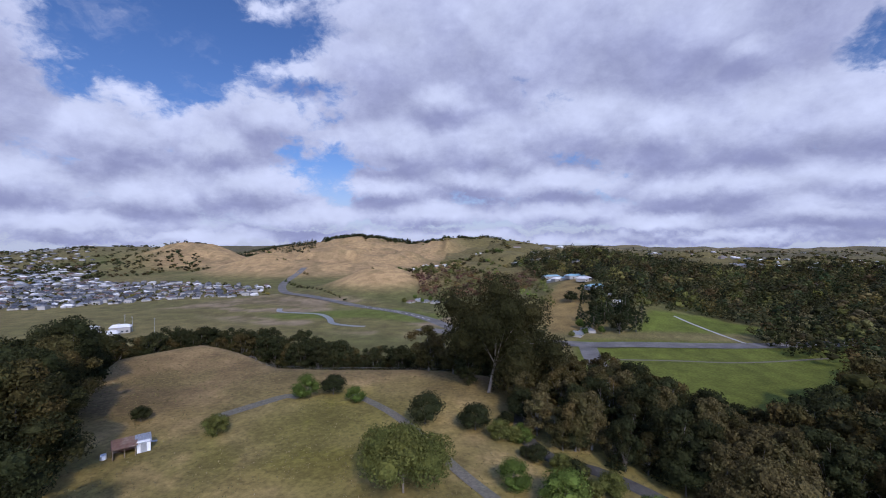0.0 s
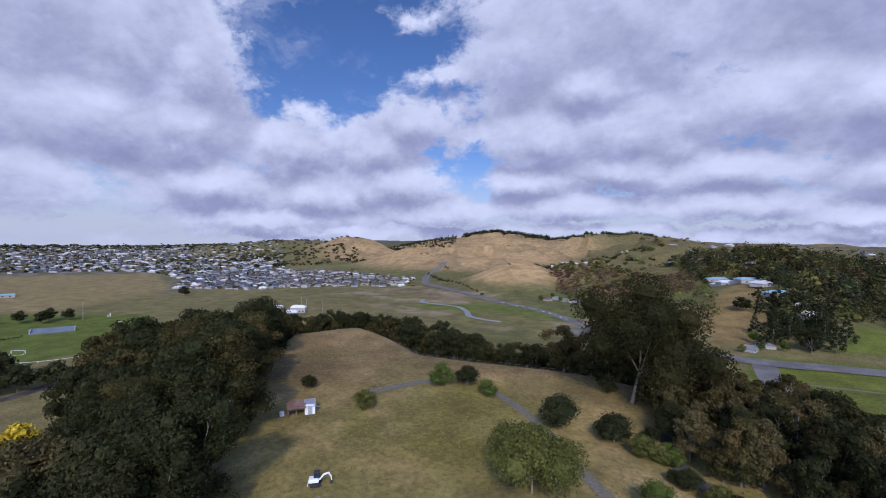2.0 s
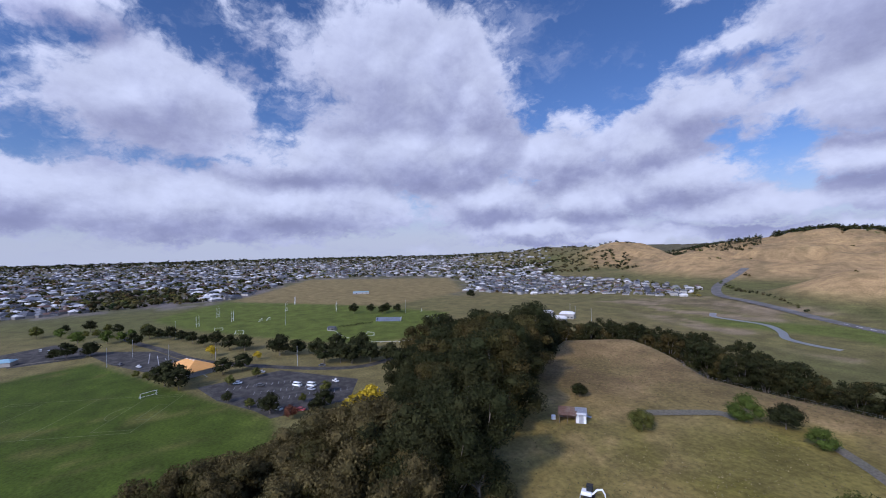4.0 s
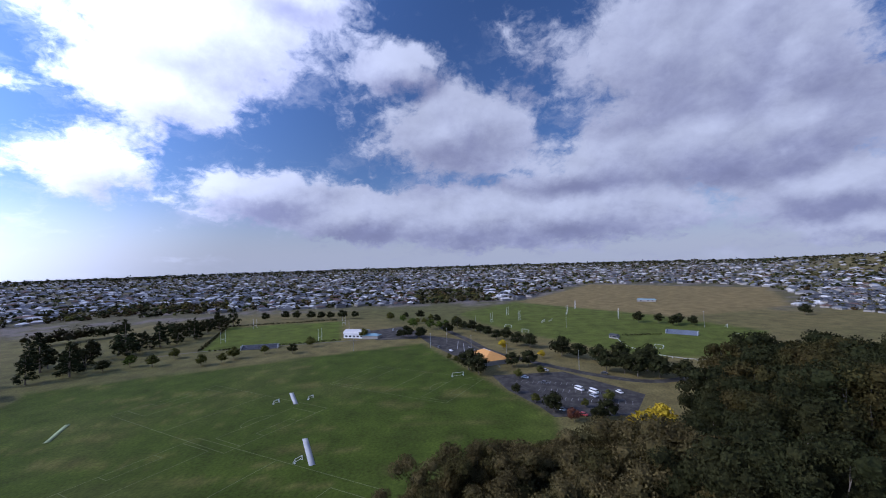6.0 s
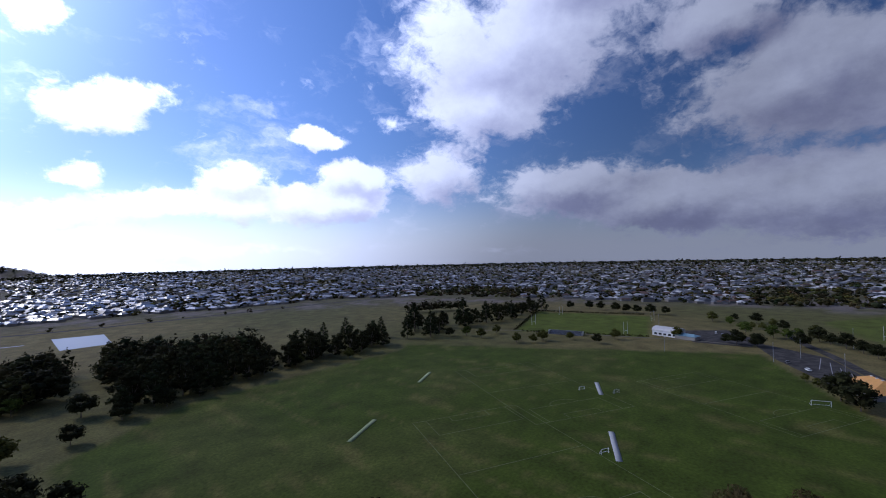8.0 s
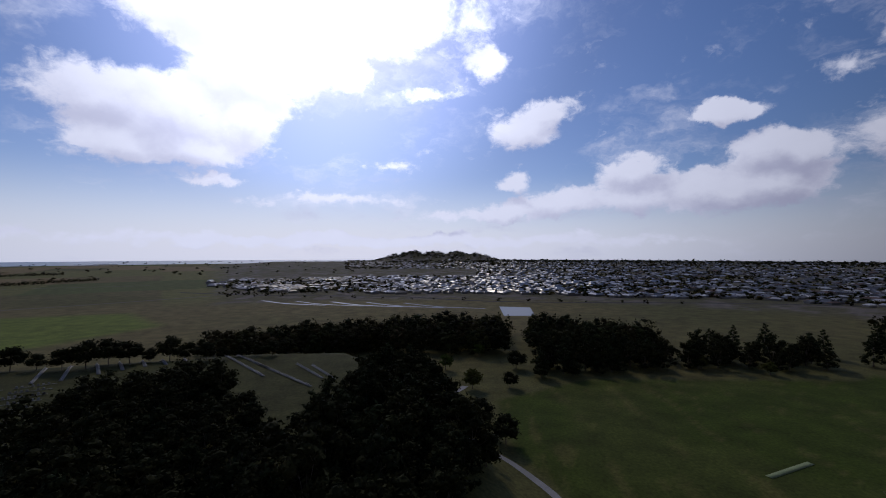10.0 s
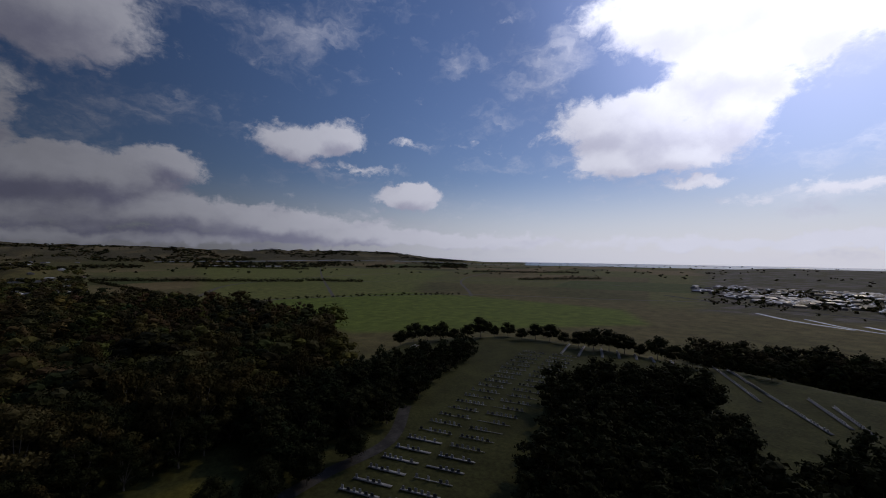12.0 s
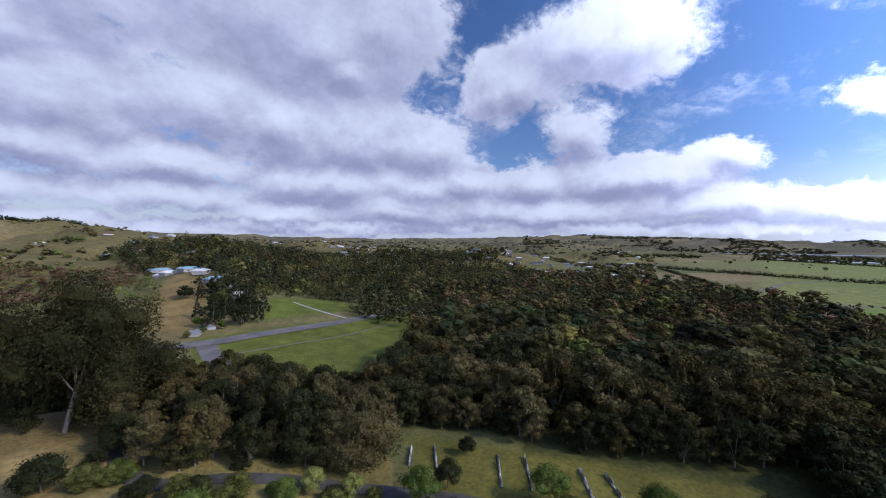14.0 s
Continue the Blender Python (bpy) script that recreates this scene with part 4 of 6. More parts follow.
# ---- lane marks and parking bays ----
for k in range(34):
    t = spline([(20, 335), (60, 312), (103, 297), (133, 296), (188, 295), (234, 299), (292, 306), (360, 330)], 11)
    if k + 1 < len(t):
        d = (t[k + 1] - t[k]) / np.hypot(*(t[k + 1] - t[k]))
        ribbon("lane_mark", [t[k], t[k] + d * 5.5], .7, M_PAINT, .2, "white dashed lane mark on the road", "road marking", step=6)
for k in range(30):
    t = spline([(-12, 403), (-46, 451), (-114, 507), (-189, 577), (-243, 638)], 11)
    if k + 1 < len(t):
        d = (t[k + 1] - t[k]) / np.hypot(*(t[k + 1] - t[k]))
        ribbon("lane_mark", [t[k], t[k] + d * 5.5], .6, M_PAINT, .22, "white dashed lane mark on the road", "road marking", step=6)
for row, (x0, y0) in enumerate(((-248, 36), (-232, 46), (-216, 56))):
    for k in range(11):
        x, y = x0 + 2.2 * k * .35, y0 + 3.2 * k * .95
        if inside([(-258, 24), (-262, 65), (-218, 94), (-193, 78), (-193, 46), (-206, 42)], [x], [y])[0]:
            ribbon("bay_line", [(x, y), (x + 4.6, y - 1.9)], .16, M_FADED, .13, "white parking bay line", "road marking", step=3)
for k in range(6):
    x, y = -372 + 12 * k, 2 + 4.2 * k
    ribbon("bay_line", [(x, y), (x + 34, y - 1 + 1.4 * k)], .4, M_FADED, .13, "pale lane line on the upper car park", "road marking", step=6)

# ---- planting ----
wood(WEST_BELT, 9.0, [GUMS[2], GUMS[0], GUMS[2], GUMS[3]], 25, 36, 1, "trees of the western belt")
# near belt weighted to dark leaves: its shade is put into leaf colour
wood(WEST_NEAR, 9.4, [GUMS_NEAR[2], GUMS_NEAR[1], GUMS_NEAR[2], GUMS_NEAR[2]], 22, 31, 1, "trees of the western belt", 1.08)
wood(WEST_LOW, 8.6, [GUMS_NEAR[0], GUMS_NEAR[1], GUMS_NEAR[0]], 19, 25, 2, "trees below the knoll")
for az, d, top, k in ((54, 104, 27, 2), (57, 112, 31, 0), (60, 106, 32, 0), (63, 113, 33, 0), (66, 107, 31, 0), (69, 115, 30, 0), (72, 106, 27, 1), (62, 98, 29, 0), (67, 96, 27, 0), (57, 97, 28, 0), (75, 112, 26, 0), (79, 108, 25, 0), (71, 94, 25, 0), (84, 112, 24, 0)):
    x, y = polar(az, d)
    plant([GUMS_NEAR[k]], x, y, top - ground_z(x, y), np.random.RandomState(int(az * 10)), "trees below the knoll", 1.12)
wood(EAST_BELT, 9.0, [GUMS[1], GUMS[0], GUMS[1], GUMS[2]], 12, 18, 4, "trees by the drive")
wood(NORTH_LINE, 9.8, [GUMS_MID[2], GUMS_MID[3], GUMS_MID[0]], 13, 22, 3, "trees behind the knoll", 1.1)
FRONT = [(92, 108), (114, 64), (128, 34), (142, 6), (170, -18), (200, 10), (184, 60), (170, 120), (150, 160), (112, 140)]
wood(FRONT, 10.2, [GUMS_MID[1], GUMS_MID[0], GUMS_MID[1], GUMS_MID[2]], 17, 25, 5, "front trees of the eastern wood", 1.1, hole=[LAWN, GREENPATCH])
wood(CEM_TREES, 8.5, EVERGREENS[:1], 11, 16, 8, "dark trees on the cemetery hill", 1.25)
wood(CEM_LOW, 9.0, EVERGREENS, 12, 19, 10, "trees west of the cemetery", 1.2)
wood(CEM_FILL, 10.2, EVERGREENS, 9, 15, 41, "dark trees on the cemetery hill", 1.25)
wood([(106, -8), (118, -6), (136, 2), (156, -16), (176, -52), (166, -74), (146, -60), (126, -36), (114, -21)], 9.6, EVERGREENS, 8, 13, 57, "trees east of the cemetery", 1.3)
wood(CEM_EAST, 8.5, EVERGREENS, 9, 14, 9, "trees east of the cemetery", 1.25)
wood([(-268, -262), (-300, -272), (-350, -264), (-420, -258), (-500, -262), (-505, -292), (-400, -304), (-300, -316)], 18, EVERGREENS, 11, 18, 14, "dark trees beyond the rugby ground", 1.15)
wood([(-40, -237), (-75, -250), (-150, -264), (-225, -266), (-236, -300), (-150, -306), (-60, -285)], 11, EVERGREENS, 11, 19, 12, "dark trees at the edge of the playing field", 1.15)
RNG = np.random.RandomState(99)
giant = make_tree("gum_tree", 400, "tall", 36, 34, 52000, .36, L_GIANT, M_PALEBARK, "huge old gum tree with dark olive crown and pale limbs")
giant.matrix_world = pose(16, 144, ground_z(16, 144) - .2, 0, 12, 0)
spreading = make_tree("broad_tree", 405, "round", 14, 19, 15000, .27, L_RUST, M_BARK, "broad brown-leaved tree with spreading limbs by the lawn")
spreading.matrix_world = pose(64, 82, ground_z(64, 82) - .2)
tagged(plant([GUMS[2]], 27, 152, 28, RNG, spread=1.0), "dark evergreen beside the huge old gum tree")
for x, y, h in ((4, 164, 17), (-6, 172, 19), (27, 143, 15), (9, 152, 13), (22, 152, 18)):
    plant([GUMS[2], GUMS[0]], x, y, h, RNG, "trees round the old gum", 1.1)
for x, y in ((-88, 60), (-92, 66), (48, 118), (38, 106)):
    plant(BARES, x, y, RNG.uniform(11, 15), RNG)
for x, y in ((-142, 58), (-151, 67), (-134, 51), (-160, 77), (-146, 63)):
    plant(YELLOWS, x, y, RNG.uniform(13, 17), RNG, "yellow autumn trees")
feathery = make_tree("olive_tree", 411, "round", 13.5, 20, 17000, .28, L_OLIVE, M_BARK, "large olive green tree with feathery crown on the knoll")
feathery.matrix_world = pose(-8, 84, ground_z(-8, 84) - .2)
for k, (x, y, h, kind) in enumerate(((-86, 118, 4.6, 1), (-60, 110, 5.6, 2), (-45, 137, 7.6, 0), (-37, 140, 7, 1), (-28, 133, 5.2, 0), (-5, 117, 9.2, 1), (9, 114, 7.6, 1), (15, 109, 5.6, 2), (15, 87, 6.4, 0), (24, 81, 8, 0), (31, 85, 4, 2), (20, 100, 3, 1),
                                     (-78, 62, 4, 2), (-72, 56, 3.5, 1), (30, 92, 4.5, 1), (36, 87, 5.5, 2), (43, 81, 5, 0), (50, 74, 4, 2), (18, 118, 4, 1), (19, 108, 4.4, 2))):
    plant([SHRUBS[kind]], x, y, h, RNG, "shrubs on the knoll", 1.1)
for x, y, h, kind in ((49, 80, 5.5, 2), (55, 74, 5, 2), (63, 61, 8, 0), (73, 62, 6.5, 3), (88, 68, 4.5, 3), (84, 42, 7.5, 0), (80, 36, 6, 1), (92, 21, 8, 0), (95, 15, 6, 3), (104, 4, 8, 3), (103, -6, 9, 3), (109, -17, 8, 3), (116, -30, 8, 3), (112, -8, 7, 3)):
    plant([ROUNDS[kind]], x, y, h * 1.2, RNG, "trees on the cemetery lawn")
# shrubs and small trees hiding the drive
V = np.random.RandomState(61)
for k in range(18):
    t = k / 17
    p = np.array(ROADSIDE[int((.22 + .34 * t) * (len(ROADSIDE) - 1))])
    d = np.linalg.norm(p)
    if V.rand() < .78:
        q = p * (1 - V.uniform(4.2, 6.5) / d)
        plant(SHRUBS, q[0], q[1], V.uniform(2.6, 4.6), V, "shrubs on the knoll", 1.15)
    q = p * (1 + V.uniform(5.5, 9) / d)
    if q[0] < 58:
        plant([GUMS[1], GUMS[0], ROUNDS[3]][k % 3:k % 3 + 1], q[0], q[1], V.uniform(8, 13), V, "trees by the drive", 1.1)
# low growth along the foot of the eastern wood
for k in range(26):
    x, y = np.interp(k / 25, [0, .35, .7, 1], [94, 108, 121, 150]) + V.uniform(-2.5, 2.5), np.interp(k / 25, [0, .35, .7, 1], [97, 66, 32, -12]) + V.uniform(-2.5, 2.5)
    plant([GUMS_MID[1], GUMS_MID[0], GUMS_MID[2], GUMS_MID[3]], x, y, V.uniform(8, 15), V, "front trees of the eastern wood", 1.15)
# tall gums standing out of the wood
for x, y in scatter(FOREST_NEAR, 44, V, hole=[GREENPATCH, LAWN]):
    if x < 300:
        plant([GUMS_MID[0], GUMS_MID[1], GUMS_MID[2]], x, y, V.uniform(25, 32), V, "tall gums of the eastern wood", .95)
# dark conifers below the halls
for k in range(34):
    x, y = polar(V.uniform(333.5, 342), V.uniform(345, 455))
    if (x, y) and y > 318:
        plant([PINES[0], PINES[1], GUMS_MID[2]], x, y, V.uniform(11, 20), V, "dark trees below the halls", 1.15)
plant([ROUNDS_MID[0]], 128, 415, 12, V, spread=1.3)
# trees round the playing fields
for pts, low, high, kinds in (
        (((-303, 76), (-295, 85), (-284, 96), (-284, 110), (-272, 123), (-257, 102), (-262, 93), (-250, 107), (-246, 118), (-238, 128), (-262, 118)), 11, 15, [ROUNDS_MID[0]]),
        (((-439, 2), (-418, 16), (-390, 30), (-372, 36), (-369, 44), (-344, 50), (-335, 59), (-430, 8), (-404, 24)), 9, 12, [ROUNDS_MID[0]]),
        (((-273, 8), (-261, 14), (-277, 37), (-279, 48)), 10, 14, [ROUNDS_MID[0]]),
        (((-251, 37), (-259, 52), (-224, 32), (-209, 39), (-201, 61), (-185, 62), (-208, 75), (-303, -5), (-294, 0)), 4, 7, [ROUNDS_MID[0], ROUNDS_MID[1]]),
        (((-196, 45), (-186, 66)), 9, 10, [ROUNDS_MID[0]]),
        (((-528, -63), (-479, -44), (-437, -26), (-435, -18), (-404, -8), (-451, -11), (-477, -36), (-389, -33), (-391, -46), (-493, -62), (-484, -22), (-450, -46), (-510, -80), (-505, -30), (-520, -44), (-460, 0)), 7, 12, ROUNDS_MID),
        (((-449, 194), (-442, 212), (-422, 217), (-422, 236), (-471, 386), (-430, 226)), 9, 13, [ROUNDS_MID[0]]),
        (((-291, -252), (-302, -241), (-302, -224), (-327, -225), (-301, -187), (-309, -176), (-321, -173), (-336, -133), (-360, -127), (-396, -88), (-338, -157), (-393, -53), (-390, -33)), 7, 11, [ROUNDS_MID[1], ROUNDS_MID[0], ROUNDS_MID[2]]),
        (((-544, -224), (-536, -187), (-535, -162), (-538, -131), (-534, -247), (-544, -209), (-536, -174), (-534, -146)), 10, 13, [ROUNDS_MID[0]])):
    for x, y in pts:
        plant(kinds, x, y, RNG.uniform(low, high), RNG, "trees round the playing fields", 1.1)
for x, y in ((-331, 37), (-300, 61), (-267, 107)):
    plant(YELLOWS, x, y, RNG.uniform(6, 8.5), RNG, "yellow autumn trees")
plant(REDS, -184, 51, 6.5, RNG)
for x, y, h in ((-291, -298, 24), (-278, -264, 20), (-346, -279, 25), (-261, -277, 17), (-375, -271, 20), (-414, -264, 18), (-217, -310, 18), (-230, -287, 16), (-177, -308, 15), (-250, -300, 16), (-200, -318, 16), (-504, -273, 20), (-305, -320, 18)):
    plant(PINES, x, y, h * 1.25, RNG, "pines by the playing field", 1.3)
for x, y in ((10, -257), (-6, -222), (-26, -225), (-12, -291), (-46, -242), (-65, -246), (-97, -271), (-123, -269), (-150, -268), (-183, -256), (0, -128), (-8, -129), (-17, -158), (-8, -171), (6, -190), (22, -176), (14, -148), (26, -206), (-34, -262), (-80, -262), (14, -112), (4, -104)):
    plant(ROUNDS_MID, x, y, RNG.uniform(8, 12), RNG, "park trees by the southern wood", 1.1)
for x, y in ((-52, -84), (-60, -76), (-46, -94), (-70, -68)):
    plant([ROUNDS_MID[0]], x, y, RNG.uniform(15, 18), RNG, "trees below the drone at the field's edge", .8)
for az in np.linspace(203, 249, 26):
    x, y = polar(az, np.interp(az, RISE_AZ, RISE_R) + RNG.uniform(-2, 22))
    plant(ROUNDS_MID[:1], x, y, RNG.uniform(6, 15), RNG, "trees along the cemetery rim", 1.15)

# ---- distant woods ----
ESTATE = [(-560, 440), (-454, 468), (-366, 556), (-268, 600), (-290, 700), (-470, 770), (-680, 800), (-740, 640)]
W = np.random.RandomState(5)


def spots(poly, spacing, low, high, count, kinds, mats, wide=1.0, hole=()):
    return [(x, y, W.uniform(low, high), wide * W.uniform(.85, 1.25), kinds[W.randint(len(kinds))], count, mats[W.randint(len(mats))]) for x, y in scatter(poly, spacing, W, hole=hole)]


def ring(*pairs):
    return [polar(a, d) for a, d in pairs]


MIDWOOD = [(200, 10), (240, -62), (330, -66), (340, 40), (300, 150), (250, 215), (190, 190), (150, 160), (170, 120), (184, 60)]
far_wood("woodland", spots(MIDWOOD, 12.5, 12, 30, 900, ["gum"], [0, 0, 3, 2, 2, 3, 4], 1.25, [GREENPATCH]) + spots(FOREST_FAR, 15, 9, 27, 240, ["gum", "gum", "pine"], [0, 2, 1, 3, 4], 1.2), "dense dark evergreen wood of gums and pines")
far_wood("southern_wood", spots(SOUTH_WOOD, 8.5, 14, 21, 220, ["gum", "pine"], [2, 2, 4], 1.15, [[(-46, -290), (-30, -290), (-46, -400), (-66, -400)]]) + spots([(70, -285), (110, -286), (170, -270), (190, -300), (130, -340), (70, -330)], 9, 12, 18, 260, ["gum"], [2], 1.2), "dark belt of trees south of the playing field")
EASTHILL = ring((313, 350), (318, 330), (325, 410), (333, 440), (339, 400), (342, 470), (346, 640), (351, 820), (340, 1150), (318, 1150), (300, 950), (297, 760), (304, 480))
CAMPUS = ring((337.2, 425), (341, 465), (344.6, 540), (346.2, 640), (346.2, 720), (344, 730), (341.4, 560), (338.9, 470), (336.4, 435))
SLOPE = ring((342, 400), (348, 420), (348, 560), (343, 560))
far_wood("hillside_wood", spots(EASTHILL, 13.5, 9, 25, 110, ["gum", "pine", "pine"], [2, 2, 0, 4, 4, 3], 1.15, [GREENSLOPE, SLOPE, CAMPUS]), "wooded hillside of dark and olive trees")
far_wood("autumn_wood", spots(ring((348, 540), (354, 560), (359, 520), (3, 560), (4, 660), (1, 740), (352, 700), (347, 770)), 12.5, 5, 12, 70, ["gum"], [6, 1, 1, 3, 0, 6], 1.6) + spots(ring((345, 420), (347, 430), (350, 520), (346, 560)), 14, 6, 10, 70, ["gum"], [3, 5]), "hillside of rusty red and olive autumn trees")
far = []
for _ in range(9000):
    az, d = W.uniform(284, 372), 800 * 4.6 ** W.uniform(0, 1)
    x, y = polar(az, d)
    if vnoise(x / 170, y / 170) > .36 and not (az > 352 and d < 1900):
        far.append((x, y, W.uniform(8, 17), W.uniform(1, 1.7), "gum", 14 if d < 1800 else 8, [2, 2, 0, 3, 3][W.randint(5)]))
for _ in range(900):
    az = W.uniform(352, 376)
    x, y = polar(az, 2050 + W.uniform(-60, 60))
    far.append((x, y, W.uniform(13, 19), 1.3, "pine", 10, 4))
for _ in range(500):
    x, y = polar(W.uniform(17, 27), W.uniform(1800, 2150))
    far.append((x, y, W.uniform(9, 15), 1.3, "pine", 10, 4))
for az, d in [(W.uniform(29, 47), W.uniform(1150, 2700)) for _ in range(900)]:
    x, y = polar(az, d)
    if vnoise(x / 150 + 2, y / 150) > .42:
        far.append((x, y, W.uniform(7, 14), 1.5, "gum", 12, [2, 2, 0, 4][W.randint(4)]))
for az, d in [(W.uniform(3, 32), W.uniform(640, 1500)) for _ in range(26)]:
    x, y = polar(az, d)
    far.append((x, y, W.uniform(4, 11), 1.5, "gum", 24, 3))
for x, y in scatter(ESTATE, 17, W):
    far.append((x, y, W.uniform(4, 8), 1.3, "gum", 30, [2, 3, 0][W.randint(3)]))
for _ in range(5200):
    az, d = W.uniform(240, 300), W.uniform(2300, 4300)
    x, y = polar(az, d)
    if vnoise(x / 260 + 5, y / 260) > .5:
        far.append((x, y, W.uniform(10, 20), 1.7, "gum", 8, [2, 2, 4, 0][W.randint(4)]))
for _ in range(160):
    az, d = W.uniform(352, 366), W.uniform(700, 950)
    x, y = polar(az, d)
    far.append((x, y, W.uniform(5, 12), 1.4, "gum", 30, [3, 2, 5][W.randint(3)]))
far_wood("hill_trees", far, "scattered trees and plantations over the far hills")
# hedges and shelter belts on the plain
belts = []
for (x0, y0), (x1, y1), h, step in (((1238, 300), (1082, -159), 12, 5), ((1126, -172), (1027, -292), 11, 5), ((985, -748), (945, -1040), 12, 6), ((2300, 140), (1900, -300), 14, 8), ((800, 100), (1238, 300), 9, 7), ((1500, -900), (1300, -1300), 13, 7),
                                    ((-387, -404), (-455, -367), 15, 4), ((-464, -337), (-489, -285), 11, 4), ((-490, -275), (-525, -150), 2.6, 2.2), ((-486, -271), (-352, -220), 2.6, 2.2), ((-388, -108), (-350, -214), 2.2, 2.2), ((-378, 149), (-379, 185), 2, 2.2)):
    n = int(math.hypot(x1 - x0, y1 - y0) / step)
    for k in range(n):
        t = k / n
        belts.append((x0 + (x1 - x0) * t + W.uniform(-1, 1), y0 + (y1 - y0) * t + W.uniform(-1, 1), h * W.uniform(.8, 1.15), 1.3, "gum", 60 if h > 8 else 24, 2))
for (x0, y0), (x1, y1) in (((700, -60), (705, -230)), ((705, -230), (670, -390)), ((-290, 760), (-114, 507)), ((350, -690), (-360, -612))):
    for k in range(16):
        t = (k + W.uniform(-.2, .2)) / 16
        belts.append((x0 + (x1 - x0) * t, y0 + (y1 - y0) * t + 8, W.uniform(4, 8), 1.3, "gum", 24, 2))
far_wood("hedge", belts, "dark clipped hedges and shelter belts between fields", "hedge")

# ---- dry grass tufts over the knoll ----
tufts = []
T = np.random.RandomState(31)
while len(tufts) < 9000:
    az, d = T.uniform(-40, 52), T.uniform(70, 240)
    x, y = polar(az, d)
    if d < np.interp(az % 360, RISE_AZ, RISE_R) + 12 and vnoise(x / 7, y / 7) > .38 - .25 * (d > 150):
        tufts.append((x, y, T.uniform(.12, .34) * (1.3 if d > 155 else 1)))
zs = land(np.array([t[0] for t in tufts]), np.array([t[1] for t in tufts]))
blades, tints = [], []
for (x, y, h), z in zip(tufts, zs):
    for _ in range(4):
        a, lean, w = T.uniform(0, 6.28), T.uniform(.3, 1.1) * h, T.uniform(.25, .6) * h
        blades.append([(x - math.sin(a) * w, y + math.cos(a) * w, z), (x + math.sin(a) * w, y - math.cos(a) * w, z), (x + math.cos(a) * lean, y + math.sin(a) * lean, z + h * T.uniform(.6, 1.1))])
    c = np.array([(.18, .145, .065), (.15, .135, .05), (.14, .115, .05), (.20, .16, .08)][T.randint(4)]) * T.uniform(.75, 1.25)
    tints.append(np.tile(np.append(c, 1.0), (12, 1)))
me = leaf_mesh("grass_tufts", np.array(blades).reshape(-1, 3), L_FAR)
me.color_attributes.new("cover", "FLOAT_COLOR", "POINT").data.foreach_set("color", np.concatenate(tints).ravel())
tagged(new("grass_tufts", me), "tufts of dry and green grass over the knoll", "grass", kind="stuff")

# ---- the town ----
M_WALL = material("house_wall", (.27, .25, .22), .85, vary=.1, scale=.6, island=.35)
ROOFS = [material("roof_" + n, c, r, metal=.55 if n == "silver" else 0.0, vary=.08, scale=.5, island=.25, per_object=.15) for n, c, r in (
    ("pale", (.56, .54, .50), .36), ("grey", (.125, .122, .118), .45), ("dark", (.05, .05, .053), .5), ("brown", (.12, .07, .05), .8), ("silver", (.30, .30, .29), .34))]


def house_faces(l, w, h, rise, hip):
    """Walls and a hipped roof with eaves: verts, wall faces, roof faces."""
    a, b, e = l / 2, w / 2, .5
    v = [(-a, -b, 0), (a, -b, 0), (a, b, 0), (-a, b, 0), (-a, -b, h), (a, -b, h), (a, b, h), (-a, b, h),
         (-a - e, -b - e, h - .05), (a + e, -b - e, h - .05), (a + e, b + e, h - .05), (-a - e, b + e, h - .05), (-a + hip, 0, h + rise), (a - hip, 0, h + rise)]
    walls = [(0, 1, 5, 4), (1, 2, 6, 5), (2, 3, 7, 6), (3, 0, 4, 7)]
    roof = [(8, 9, 13, 12), (10, 11, 12, 13), (9, 10, 13), (11, 8, 12), (11, 10, 9, 8)]
    return v, walls, roof


def make_house(l, w, h, rise, hip, roofmat, label, wing=True):
    root = tagged(new("house"), label, "house")
    v, walls, roof = house_faces(l, w, h, rise, hip)
    if wing:
        v2, w2, r2 = house_faces(w * .8, l * .45, h, rise * .8, w * .3)
        k = len(v)
        v = v + [(-y + l * .18, x + w * .55, z * .995) for x, y, z in v2]
        walls = walls + [tuple(i + k for i in f) for f in w2]
        roof = roof + [tuple(i + k for i in f) for f in r2]
    part("wall", mesh_of("wall", v, walls, M_WALL), None, root)
    part("roof", mesh_of("roof", v, roof, roofmat), None, root)
    for x in (-l * .28, l * .1, l * .34):
        bm = bmesh.new()
        box(bm, x, -w / 2 - .02, .9, 1.8, .08, 1.2)
        part("window", bm, M_GLASSDARK, root)
    return root


M_GLASSDARK = material("dark_window_glass", (.02, .025, .03), .12, vary=.05, scale=.5)
HOUSES = [make_house(17, 10, 2.7, 2.2, 3.5, ROOFS[k % 5], "single-storey house with %s hipped roof" % n) for k, n in enumerate(("pale metal", "grey metal", "dark metal", "brown tiled", "silver metal"))]
HOUSES.append(make_house(14, 11, 5.2, 2.0, 3.5, ROOFS[1], "two-storey house with grey hipped roof", False))
homes, spare = 0, []
for x, y in scatter(ESTATE, 17, W, jitter=.22):
    if homes < 290:
        ob = copy_thing(HOUSES[[1, 2, 2, 2, 1, 4, 0, 5, 2, 3][W.randint(10)]], pose(x, y, ground_z(x, y) - .1, 0, 0, [20, 110, 200, 290][W.randint(4)] + W.uniform(-12, 12)))
        ob.scale = (.64, .64, .8)
        tagged(ob, group="houses of the northern estate")
        homes += 1
    else:
        spare.append((x, y, W.uniform(7, 10)))
